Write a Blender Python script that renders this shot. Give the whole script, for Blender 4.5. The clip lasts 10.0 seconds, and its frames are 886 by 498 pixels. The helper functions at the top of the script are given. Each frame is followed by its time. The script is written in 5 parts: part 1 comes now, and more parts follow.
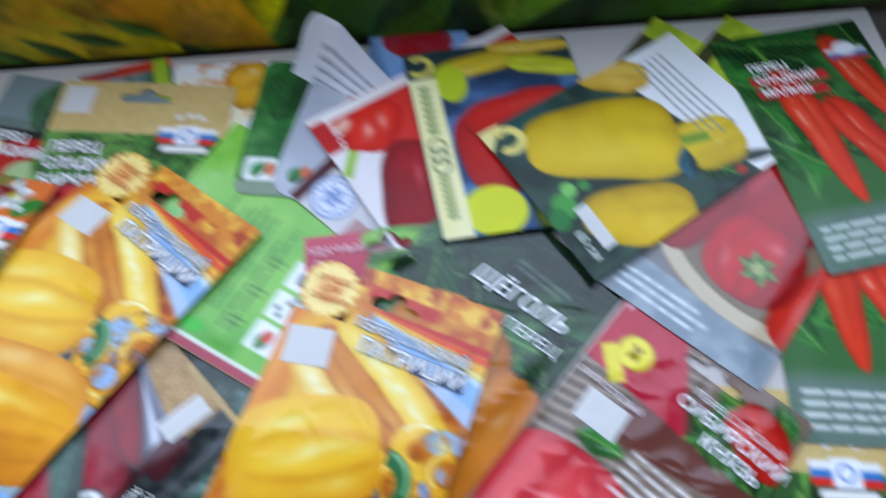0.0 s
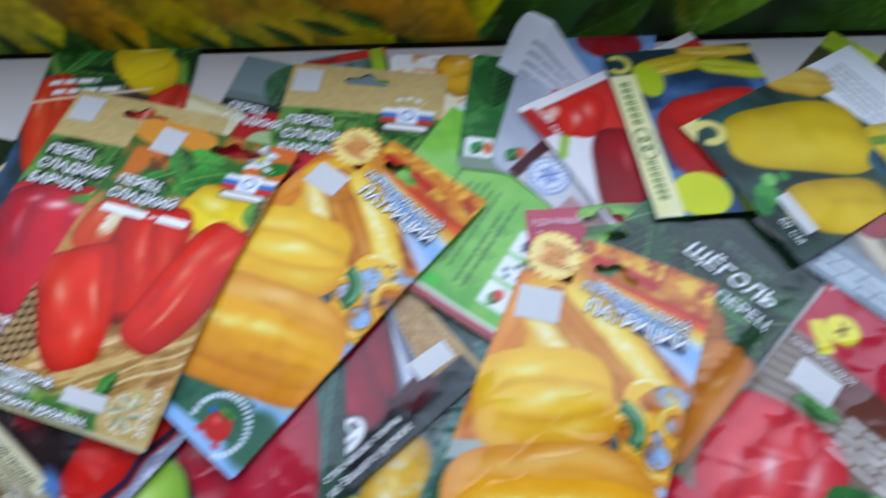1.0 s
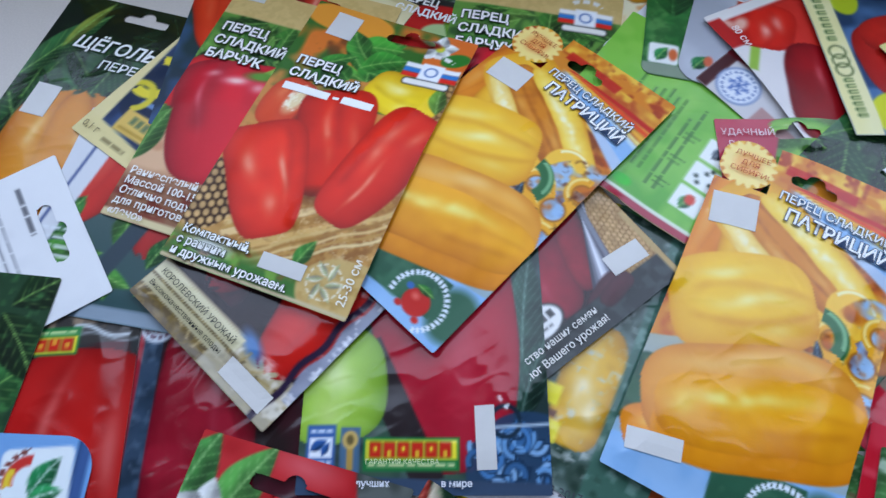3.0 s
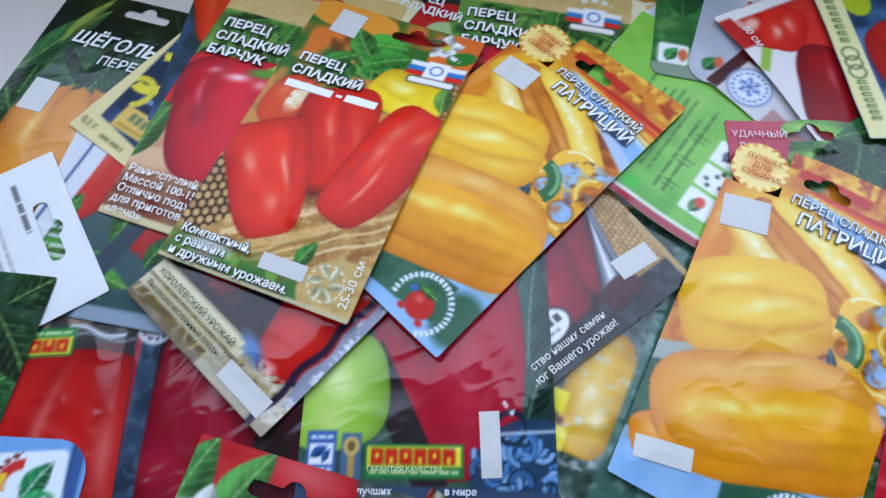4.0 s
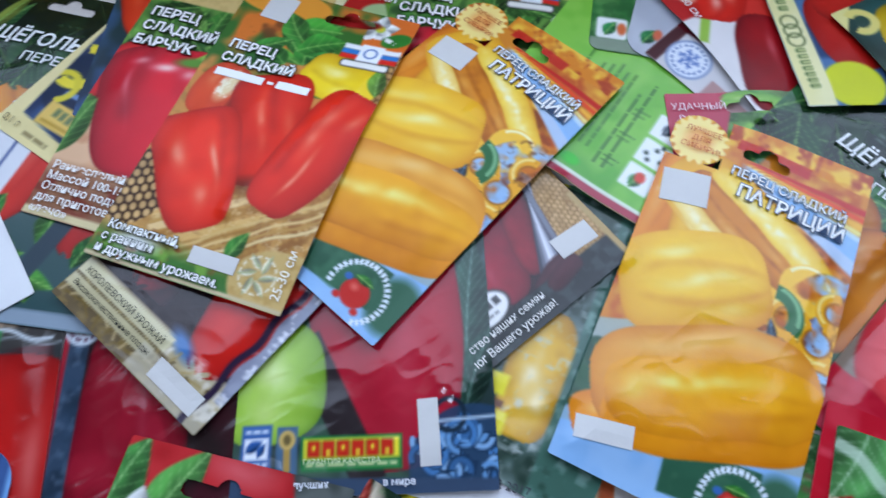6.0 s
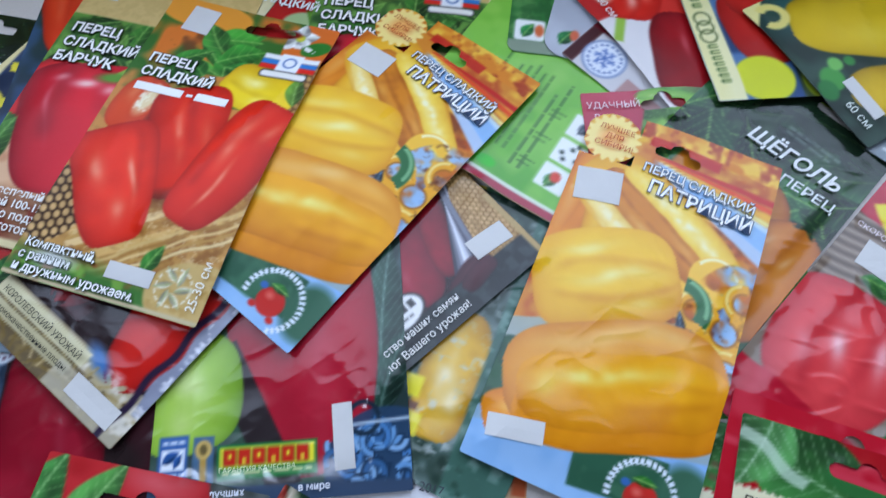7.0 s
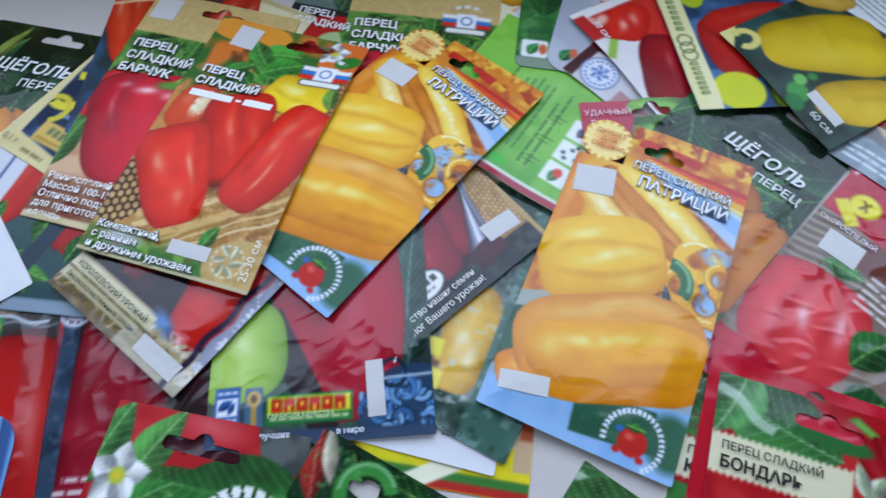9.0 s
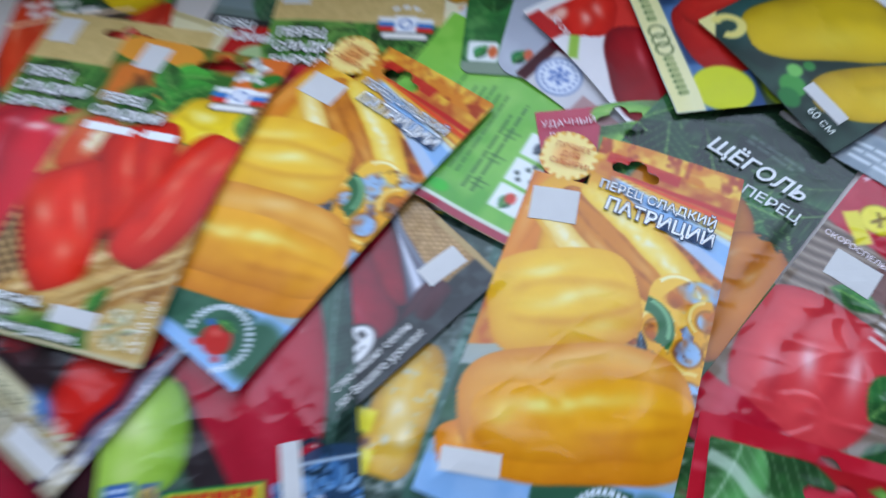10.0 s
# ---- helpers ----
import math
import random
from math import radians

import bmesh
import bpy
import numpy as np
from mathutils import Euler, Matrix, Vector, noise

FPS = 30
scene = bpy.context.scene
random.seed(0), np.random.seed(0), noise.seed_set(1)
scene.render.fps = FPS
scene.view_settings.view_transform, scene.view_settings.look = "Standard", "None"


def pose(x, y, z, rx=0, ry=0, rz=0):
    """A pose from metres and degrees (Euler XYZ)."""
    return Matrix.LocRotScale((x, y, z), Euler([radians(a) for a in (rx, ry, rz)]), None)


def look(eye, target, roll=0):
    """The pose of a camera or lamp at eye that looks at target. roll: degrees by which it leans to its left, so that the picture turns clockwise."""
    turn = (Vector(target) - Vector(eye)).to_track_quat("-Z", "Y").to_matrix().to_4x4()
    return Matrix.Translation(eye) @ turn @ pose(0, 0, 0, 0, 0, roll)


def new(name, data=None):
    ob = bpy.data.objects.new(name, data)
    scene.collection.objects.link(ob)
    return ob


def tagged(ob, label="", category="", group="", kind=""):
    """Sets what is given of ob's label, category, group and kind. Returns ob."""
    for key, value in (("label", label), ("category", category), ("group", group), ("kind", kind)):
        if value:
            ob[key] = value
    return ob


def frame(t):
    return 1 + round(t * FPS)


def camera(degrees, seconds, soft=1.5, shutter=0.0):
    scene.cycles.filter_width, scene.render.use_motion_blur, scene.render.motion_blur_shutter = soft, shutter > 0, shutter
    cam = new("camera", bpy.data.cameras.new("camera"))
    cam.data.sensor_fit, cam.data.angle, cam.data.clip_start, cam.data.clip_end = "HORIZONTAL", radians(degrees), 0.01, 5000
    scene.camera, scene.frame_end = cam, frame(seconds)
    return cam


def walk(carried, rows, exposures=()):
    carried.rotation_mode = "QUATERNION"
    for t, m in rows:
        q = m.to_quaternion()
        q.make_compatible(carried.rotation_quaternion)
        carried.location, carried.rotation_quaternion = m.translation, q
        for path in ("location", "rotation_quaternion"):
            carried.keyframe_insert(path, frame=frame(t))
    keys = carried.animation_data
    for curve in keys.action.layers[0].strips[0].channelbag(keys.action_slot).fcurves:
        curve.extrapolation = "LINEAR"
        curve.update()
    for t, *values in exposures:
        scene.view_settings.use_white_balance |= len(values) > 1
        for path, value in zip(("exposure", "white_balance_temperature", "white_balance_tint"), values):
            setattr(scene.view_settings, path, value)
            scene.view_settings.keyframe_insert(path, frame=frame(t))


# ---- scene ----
cam = camera(70.0, 10.0, soft=1.5, shutter=0.9)
PATH = [
    (0, (0.314, 0.457, 0.277), (0.113, 1.281, -1.534), -0.1),
    (0.4, (0.286, 0.45, 0.286), (0.001, 1.333, -1.485), -2.9),
    (0.5, (0.284, 0.437, 0.285), (-0.006, 1.319, -1.486), -3.0),
    (0.7, (0.265, 0.421, 0.288), (-0.010, 1.273, -1.500), -1.9),
    (0.9, (0.243, 0.403, 0.292), (-0.045, 1.280, -1.483), -0.8),
    (1, (0.233, 0.395, 0.29), (-0.07, 1.273, -1.482), -1.6),
    (1.3, (0.202, 0.373, 0.278), (-0.109, 1.267, -1.484), 0.4),
    (1.5, (0.191, 0.372, 0.28), (-0.133, 1.221, -1.501), -0.7),
    (2, (0.178, 0.355, 0.278), (-0.141, 1.129, -1.538), -0.9),
    (2.5, (0.168, 0.345, 0.272), (-0.14, 1.095, -1.556), -0.1),
    (3, (0.166, 0.339, 0.271), (-0.16, 1.108, -1.546), -0.8),
    (3.2, (0.162, 0.339, 0.27), (-0.158, 1.105, -1.55), 0.1),
    (4.5, (0.166, 0.345, 0.263), (-0.163, 1.125, -1.549), -0.6),
    (5, (0.173, 0.35, 0.262), (-0.139, 1.128, -1.554), -0.7),
    (6.3, (0.193, 0.348, 0.258), (-0.069, 1.11, -1.572), 0.2),
    (6.5, (0.206, 0.352, 0.259), (-0.048, 1.111, -1.574), -0.1),
    (7, (0.213, 0.359, 0.263), (-0.029, 1.136, -1.564), 0.4),
    (7.5, (0.202, 0.362, 0.266), (-0.035, 1.162, -1.552), 2.8),
    (8, (0.211, 0.354, 0.267), (-0.056, 1.152, -1.547), 0.0),
    (8.3, (0.212, 0.339, 0.293), (-0.070, 1.149, -1.514), 0.1),
    (8.5, (0.209, 0.326, 0.293), (-0.051, 1.17, -1.502), 1.9),
    (9, (0.215, 0.319, 0.291), (-0.045, 1.181, -1.495), 1.3),
    (9.3, (0.223, 0.334, 0.286), (-0.069, 1.188, -1.498), -1.8),
    (9.5, (0.213, 0.355, 0.275), (-0.096, 1.215, -1.504), -3.3),
    (9.7, (0.223, 0.363, 0.273), (-0.110, 1.186, -1.519), -8.7),
    (9.8, (0.229, 0.361, 0.281), (-0.094, 1.178, -1.516), -7.4),
    (10, (0.236, 0.37, 0.256), (-0.057, 1.207, -1.537), -3.9),
]
walk(cam, [(t, look(eye, target, roll)) for t, eye, target, roll in PATH],
     exposures=((0, 0.14), (0.5, 0.12), (1.0, 0.02), (1.5, -0.08), (3.0, -0.12), (4.5, 0.04), (5.0, 0.02), (6.5, -0.04), (9.0, -0.08), (10.0, -0.08)))

# ---- world, window light, exposure ----
scene.view_settings.exposure = 0.0
world = bpy.data.worlds.new("world")
scene.world = world
world.use_nodes = True
sky = world.node_tree.nodes.new("ShaderNodeTexSky")
sky.sky_type, sky.sun_disc, sky.sun_elevation, sky.sun_rotation = "NISHITA", False, radians(40), radians(200)
world.node_tree.links.new(sky.outputs[0], world.node_tree.nodes["Background"].inputs[0])
world.node_tree.nodes["Background"].inputs[1].default_value = 0.1

# the back wall runs along WALL_DIR from WALL_ORG; its room side looks towards WALL_IN
WALL_ORG, WALL_ANG = Vector((-0.015, 0.626, 0.0)), 19.0
WALL = pose(WALL_ORG.x, WALL_ORG.y, 0, 0, 0, WALL_ANG)
SILL, HEAD, WIN_L, WIN_R = 0.13, 1.1, -0.55, 0.95

lamp = new("window_daylight", bpy.data.lights.new("window_daylight", "AREA"))
lamp.data.shape, lamp.data.size, lamp.data.size_y = "RECTANGLE", WIN_R - WIN_L - 0.16, HEAD - SILL - 0.16
lamp.data.energy, lamp.data.color = 8.2, (0.81, 0.98, 1.32)
lamp.matrix_world = WALL @ look(((WIN_L + WIN_R) / 2, 0.05, (SILL + HEAD) / 2), ((WIN_L + WIN_R) / 2, -1.0, (SILL + HEAD) / 2 - 0.35))

# Unseen fill light without a fitting, added to brighten the heap and wall.
fill_lamp = new("ceiling_daylight_lamp", bpy.data.lights.new("ceiling_daylight_lamp", "AREA"))
fill_lamp.data.shape, fill_lamp.data.size = "DISK", 0.4
fill_lamp.data.energy, fill_lamp.data.color = 8.1, (0.81, 0.98, 1.32)
fill_lamp.matrix_world = look((-0.3, -0.45, 1.69), (0.1, 0.5, 0))


# ---- materials ----
def lin(c):
    c = np.asarray(c, float)
    return np.where(c <= 0.04045, c / 12.92, ((c + 0.055) / 1.055) ** 2.4)


def H(code):
    """An sRGB colour from six hex digits."""
    return np.array([int(code[k:k + 2], 16) / 255 for k in (0, 2, 4)])


def surface(name, colour, rough, vary=0.06, scale=60, bump=0.1, bump_scale=400, printed=False, coat=0.0, metal=0.0, grain=0.0, spec=0.2):
    """A principled surface: base colour or the print on the mesh, uneven gloss, fine relief, faint staining."""
    m = bpy.data.materials.new(name)
    m.use_nodes = True
    nt = m.node_tree
    b = nt.nodes["Principled BSDF"]
    L = nt.links.new
    tc = nt.nodes.new("ShaderNodeTexCoord")
    n1 = nt.nodes.new("ShaderNodeTexNoise")
    n1.inputs["Scale"].default_value, n1.inputs["Detail"].default_value = scale, 5
    L(tc.outputs["Object"], n1.inputs["Vector"])
    n2 = nt.nodes.new("ShaderNodeTexNoise")
    n2.inputs["Scale"].default_value, n2.inputs["Detail"].default_value = bump_scale, 3
    L(tc.outputs["Object"], n2.inputs["Vector"])
    r = nt.nodes.new("ShaderNodeMapRange")
    r.inputs["To Min"].default_value, r.inputs["To Max"].default_value = max(rough - vary, 0.02), rough + vary
    L(n1.outputs["Fac"], r.inputs["Value"])
    L(r.outputs["Result"], b.inputs["Roughness"])
    bp = nt.nodes.new("ShaderNodeBump")
    bp.inputs["Strength"].default_value, bp.inputs["Distance"].default_value = bump, 0.0004
    L(n2.outputs["Fac"], bp.inputs["Height"])
    L(bp.outputs["Normal"], b.inputs["Normal"])
    mix = nt.nodes.new("ShaderNodeMix")
    mix.data_type, mix.blend_type = "RGBA", "MULTIPLY"
    mix.inputs["Factor"].default_value = 1.0
    if printed:
        at = nt.nodes.new("ShaderNodeAttribute")
        at.attribute_name = "print"
        L(at.outputs["Color"], mix.inputs["A"])
    else:
        mix.inputs["A"].default_value = (*lin(colour), 1)
    r2 = nt.nodes.new("ShaderNodeMapRange")
    r2.inputs["To Min"].default_value, r2.inputs["To Max"].default_value = 1 - 0.06 - grain, 1.0
    L((n2 if grain else n1).outputs["Fac"], r2.inputs["Value"])
    L(r2.outputs["Result"], mix.inputs["B"])
    L(mix.outputs["Result"], b.inputs["Base Color"])
    b.inputs["Coat Weight"].default_value, b.inputs["Coat Roughness"].default_value = coat, 0.12
    b.inputs["Metallic"].default_value = metal
    b.inputs["Specular IOR Level"].default_value = spec
    return m


FILM = surface("printed_film", None, 0.15, 0.05, 45, 0.10, 260, printed=True, spec=0.46)
PAPER = surface("printed_coated_paper", None, 0.36, 0.06, 60, 0.08, 700, printed=True, spec=0.2)
MATT = surface("printed_matt_wallcovering", None, 0.34, 0.06, 20, 0.05, 300, printed=True)
STICKER = surface("white_paper_sticker", H("d9d7d3"), 0.6, 0.05, 200, 0.1, 900)
BACK = surface("packet_back_paper", H("cfcdc6"), 0.55, 0.05, 100, 0.1, 700)
TABLE = surface("pale_laminate", H("d6cec6"), 0.38, 0.06, 25, 0.06, 900, grain=0.14)
PLASTER = surface("pale_wall_paint", H("a09a90"), 0.8, 0.05, 6, 0.15, 90)
WOOD = surface("brown_floor_boards", H("6a4a34"), 0.5, 0.1, 9, 0.15, 60, grain=0.3)
FRAME_WHITE = surface("white_window_plastic", H("eeeeec"), 0.3, 0.05, 20, 0.03, 200)
INK = {}


def ink(code):
    if code not in INK:
        INK[code] = surface("ink_" + str(len(INK)), H(code), 0.36, 0.04, 80, 0.03, 600)
    return INK[code]


GLASS = bpy.data.materials.new("window_glass")
GLASS.use_nodes = True
GLASS.node_tree.nodes["Principled BSDF"].inputs["Transmission Weight"].default_value = 1.0
GLASS.node_tree.nodes["Principled BSDF"].inputs["Roughness"].default_value = 0.02


# ---- mesh helpers ----
def link(name, mesh, material, parent=None, label="", m=None):
    mesh.materials.append(material)
    ob = new(name, mesh)
    if parent:
        ob.parent = parent
    if m is not None:
        ob.matrix_basis = m
    return tagged(ob, label) if label else ob


def box(name, lo, hi, material, parent=None, m=None, bevel=0.003, label=""):
    bm = bmesh.new()
    bmesh.ops.create_cube(bm, size=1)
    lo, hi = Vector(lo), Vector(hi)
    for v in bm.verts:
        v.co = Vector([(lo[k] + hi[k]) / 2 + v.co[k] * (hi[k] - lo[k]) for k in range(3)])
    if bevel:
        bmesh.ops.bevel(bm, geom=bm.edges[:], offset=bevel, segments=2, affect="EDGES")
    me = bpy.data.meshes.new(name)
    bm.to_mesh(me)
    bm.free()
    return link(name, me, material, parent, label, m)


def raw_mesh(name, co, faces, colours=None, smooth=True):
    """A mesh from arrays: co (n, 3), faces (m, 4), colours (n, 3) as sRGB."""
    me = bpy.data.meshes.new(name)
    me.vertices.add(len(co))
    me.vertices.foreach_set("co", np.ascontiguousarray(co, np.float32).ravel())
    me.loops.add(faces.size)
    me.loops.foreach_set("vertex_index", np.ascontiguousarray(faces, np.int32).ravel())
    me.polygons.add(len(faces))
    me.polygons.foreach_set("loop_start", np.arange(0, faces.size, 4, dtype=np.int32))
    me.polygons.foreach_set("use_smooth", np.full(len(faces), smooth))
    if colours is not None:
        at = me.color_attributes.new("print", "FLOAT_COLOR", "POINT")
        at.data.foreach_set("color", np.c_[lin(np.clip(colours, 0, 1)), np.ones(len(co))].astype(np.float32).ravel())
    me.update(calc_edges=True)
    me.validate()
    return me


def value_noise(x, y, cell, seed):
    """Smooth noise from 0 to 1 with lumps about cell across."""
    lat = np.random.RandomState(seed).rand(64, 64)
    u, v = x / cell + 31.3, y / cell + 17.7
    i, j = np.floor(u).astype(int), np.floor(v).astype(int)
    a, b = u - i, v - j
    a, b = a * a * (3 - 2 * a), b * b * (3 - 2 * b)
    g = lambda p, q: lat[p % 64, q % 64]
    return g(i, j) * (1 - a) * (1 - b) + g(i + 1, j) * a * (1 - b) + g(i, j + 1) * (1 - a) * b + g(i + 1, j + 1) * a * b


# ---- the printer: pictures laid down on a grid of points, in millimetres ----
class Print:
    def __init__(self, x, y, w, h, seed=1):
        self.x, self.y, self.w, self.h, self.seed = x, y, w, h, seed
        self.c = np.ones((len(x), 3))
        self.soft = 0.7

    def mask(self, d):
        """Coverage from a distance in mm, negative inside."""
        t = np.clip(0.5 - d / (2 * self.soft), 0, 1)
        return t * t * (3 - 2 * t)

    def lay(self, m, col):
        col = np.asarray(col)
        self.c += m[:, None] * (col - self.c)
        return self

    def noise(self, cell, k=0):
        return value_noise(self.x, self.y, cell, self.seed * 7 + k)

    def fill(self, a, b=None, way="y"):
        a = H(a)
        b = a if b is None else H(b)
        t = (self.y / self.h if way == "y" else self.x / self.w)[:, None]
        self.c = a + (b - a) * np.clip(t, 0, 1)
        return self

    def mottle(self, col, cell=12, amount=0.5, cut=0.45, k=0, m=None):
        n = self.noise(cell, k) * 0.6 + self.noise(cell * 0.4, k + 1) * 0.4
        t = np.clip((n - cut) * 4, 0, 1) * amount
        return self.lay(t if m is None else t * m, H(col))

    def local(self, cx, cy, rot):
        a = radians(rot)
        dx, dy = self.x - cx, self.y - cy
        return dx * np.cos(a) + dy * np.sin(a), -dx * np.sin(a) + dy * np.cos(a)

    def rect(self, x0, y0, x1, y1, col, rot=0, r=0.3, amount=1.0):
        p, q = self.local((x0 + x1) / 2, (y0 + y1) / 2, rot)
        dx, dy = np.abs(p) - abs(x1 - x0) / 2 + r, np.abs(q) - abs(y1 - y0) / 2 + r
        d = np.hypot(np.maximum(dx, 0), np.maximum(dy, 0)) + np.minimum(np.maximum(dx, dy), 0) - r
        return self.lay(self.mask(d) * amount, H(col))

    def oval(self, cx, cy, rx, ry, col, rot=0, edge=None, amount=1.0, blur=0.0):
        p, q = self.local(cx, cy, rot)
        k = np.hypot(p / rx, q / ry)
        d = (k - 1) * min(rx, ry)
        m = self.mask(d) if not blur else np.clip((1 - k) / blur, 0, 1)
        if edge is not None:
            self.lay(self.mask(d - 0.9), H(edge))
        return self.lay(m * amount, H(col))

    def half(self, x, y, rot, col, amount=1.0, blur=0.0):
        """Everything on the left of a line through x, y."""
        p, q = self.local(x, y, rot)
        m = self.mask(-q) if not blur else np.clip(0.5 + q / blur, 0, 1)
        return self.lay(m * amount, H(col))

    def stripe(self, x, y, rot, width, col, amount=1.0, start=None, end=None, wave=0.0):
        p, q = self.local(x, y, rot)
        d = np.abs(q + wave * np.sin(p * 0.25)) - width / 2
        if start is not None:
            d = np.maximum(d, start - p)
        if end is not None:
            d = np.maximum(d, p - end)
        return self.lay(self.mask(d) * amount, H(col))

    def zigzag(self, x0, y0, x1, y1, col, tooth=3.0):
        """A paper band with toothed long edges."""
        p, q = self.local((x0 + x1) / 2, (y0 + y1) / 2, 0)
        t = np.abs(((p / tooth) % 1) - 0.5) * tooth * 0.9
        return self.lay(self.mask(np.maximum(np.abs(q) - abs(y1 - y0) / 2 + t, np.abs(p) - abs(x1 - x0) / 2)), H(col))

    def pepper(self, cx, cy, length, width, rot, col, dark=None, light="fff2e0", square=2.6, taper=0.25, lobes=2, stem="4f8f2a", shine=0.75, stem_len=0.22, bend=0.0):
        """A sweet pepper: rot is the way its stem points."""
        p, q = self.local(cx, cy, rot)
        p, q = p / (length / 2), q / (width / 2)
        q = q + bend * (p * p - 0.3)
        if stem:
            sp, sq = p - 1.0, (q - 0.35 * np.clip(p - 0.95, 0, 1) ** 1 * 2)
            d = np.maximum(np.abs(sq) - 0.16, np.maximum(-sp - 0.12, sp - stem_len * 2)) * width / 2
            self.lay(self.mask(d), H(stem) * 0.9)
            self.lay(self.mask(d + 1.2) * 0.4, H("b6d36a"))
        wob = (self.noise(width * 0.5, 13) - 0.5) * 0.16
        f = np.clip(1 - np.abs(p) ** square, 1e-4, 1) ** 0.5 * (1 - taper * (0.5 - p / 2))
        f = f * (1 + 0.03 * np.sin(p * 7 + cx) + wob)
        k = np.abs(q) / f
        e = np.maximum(k - 1, 0)
        d = np.where(k < 1, (k - 1) * f * width / 2, e * f * width / 2)
        end = 0.10 * np.cos(q / f * np.pi * max(lobes, 1)) * (lobes > 1)
        d = np.maximum(d, (np.abs(p) - 1 + 0.04 - 0.4 * end * (np.abs(p) > 0.8)) * length / 2)
        m = self.mask(d)
        base, deep = H(col), H(dark) if dark else H(col) * np.array([0.55, 0.45, 0.5])
        round_ = np.sqrt(np.clip(1 - k * k, 0, 1))
        v = q / f + 0.10 * np.sin(2.2 * p + cx) + 0.5 * wob
        if lobes:
            step = 2.0 / lobes
            cell = ((v + 1) / step) % 1.0 * 2 - 1
            bulge = np.sqrt(np.clip(1 - cell * cell * 0.96, 0, 1))
            deepness = np.clip(0.45 + 0.4 * p, 0.12, 0.75)
            form = round_ * (1 - deepness) + bulge * round_ ** 0.4 * deepness
        else:
            form = round_
        s = 0.12 + 0.88 * form
        s = s + 0.12 * (self.noise(width * 0.35, 3) - 0.5) * 2 + 0.16 * np.clip(q, -1, 1)
        s = s - 0.18 * np.clip(np.abs(p) - 0.7, 0, 1) * 3
        s = np.clip(s, 0, 1)[:, None]
        c = deep + (base - deep) * s
        # broad soft sheen, then short broken patches of gloss
        patch = np.clip(2.6 * (self.noise(width * 0.22, 5) - 0.3), 0, 1)
        for g, a, w_, pp, lp in ((0.40, 0.55, 0.24, 0.1, 0.55), (-0.3, 0.3, 0.2, 0.3, 0.4)):
            t = np.exp(-((v - g - 0.10 * np.sin(3 * p)) / w_) ** 2 - ((p - pp) / lp) ** 2) * a * shine * (0.5 + 0.5 * patch)
            c = c + np.clip(t, 0, 1)[:, None] * (base * 0.55 + H(light) * 0.45 - c)
        for g, a, w_, pp, lp in ((0.47, 0.75, 0.085, 0.34, 0.24), (-0.25, 0.4, 0.07, 0.45, 0.18)):
            t = np.exp(-((v - g - 0.10 * np.sin(4 * p + 1)) / w_) ** 2 - ((p - pp) / lp) ** 4) * a * shine * patch
            c = c + np.clip(t, 0, 1)[:, None] * (H(light) - c)
        self.c += m[:, None] * (c - self.c)
        return self

    def fruit(self, cx, cy, length, width, rot, col, dark, light="ffe6c4", sq=3.0, taper=0.0, bend=0.0, side=0.2, creases=(), shine=(), grain=0.12, rim=0.62, k=0):
        """A rounded body with its own creases (v, depth, width, from, to) and patches of sheen (p, v, length, width, strength) in its own axes."""
        p, q = self.local(cx, cy, rot)
        p, q = p / (length / 2), q / (width / 2)
        q = q + bend * (p * p - 0.33)
        wob = self.noise(width * 0.6, 21 + k) - 0.5
        f = np.clip(1 - np.abs(p) ** sq, 1e-4, 1) ** (1 / sq) * (1 - taper * (0.5 - p / 2)) * (1 + 0.14 * wob)
        v = np.clip(q / f, -3, 3)
        d = np.maximum((np.abs(v) - 1) * f * width / 2, (np.abs(p) - 1) * length / 2)
        m = self.mask(d)
        form = np.clip(1 - np.abs(v) ** 2.6, 0, 1) ** 0.6 * np.clip(1 - np.abs(p) ** 6, 0, 1) ** 0.5
        s = 1.02 - rim + rim * form + side * v + grain * (2 * wob + 1.2 * (self.noise(width * 0.16, 22 + k) - 0.5))
        for v0, depth, w_, p0, p1 in creases:
            run = np.clip((p - p0) / 0.2, 0, 1) * np.clip((p1 - p) / 0.2, 0, 1)
            t = v - v0 - 0.06 * np.sin(3.1 * p + 5 * v0) - 0.1 * wob
            s = s - depth * np.exp(-(t / w_) ** 2) * run + 0.4 * depth * np.exp(-((t - 1.6 * w_) / (1.4 * w_)) ** 2) * run
        base, deep = H(col), H(dark)
        c = deep + (base - deep) * np.clip(s, 0, 1.12)[:, None]
        patch = np.clip(0.6 + 1.3 * (self.noise(width * 0.2, 23 + k) - 0.3), 0, 1.2)
        for p0, v0, lp, lv, a in shine:
            t = np.exp(-((p - p0) / lp) ** 2 - ((v - v0 - 0.08 * np.sin(4 * p)) / lv) ** 2) * a * patch
            c = c + np.clip(t, 0, 1)[:, None] * (H(light) - c)
        self.c += m[:, None] * (c - self.c)
        return self

    def dots(self, cell, ground, dot, m, rot=0, size=0.36):
        """Cane work: rows of pale rounded stitches on a dark ground, every other row set off by half."""
        p, q = self.local(0, 0, rot)
        row = np.floor(q / cell)
        u, w_ = (p / cell + 0.5 * (row % 2)) % 1 - 0.5, q / cell % 1 - 0.5
        t = self.mask((np.hypot(u, w_ * 0.8) - size) * cell)
        c = H(ground) + (H(dot) - H(ground)) * (t * (0.75 + 0.35 * (self.noise(cell, 8) - 0.2)))[:, None]
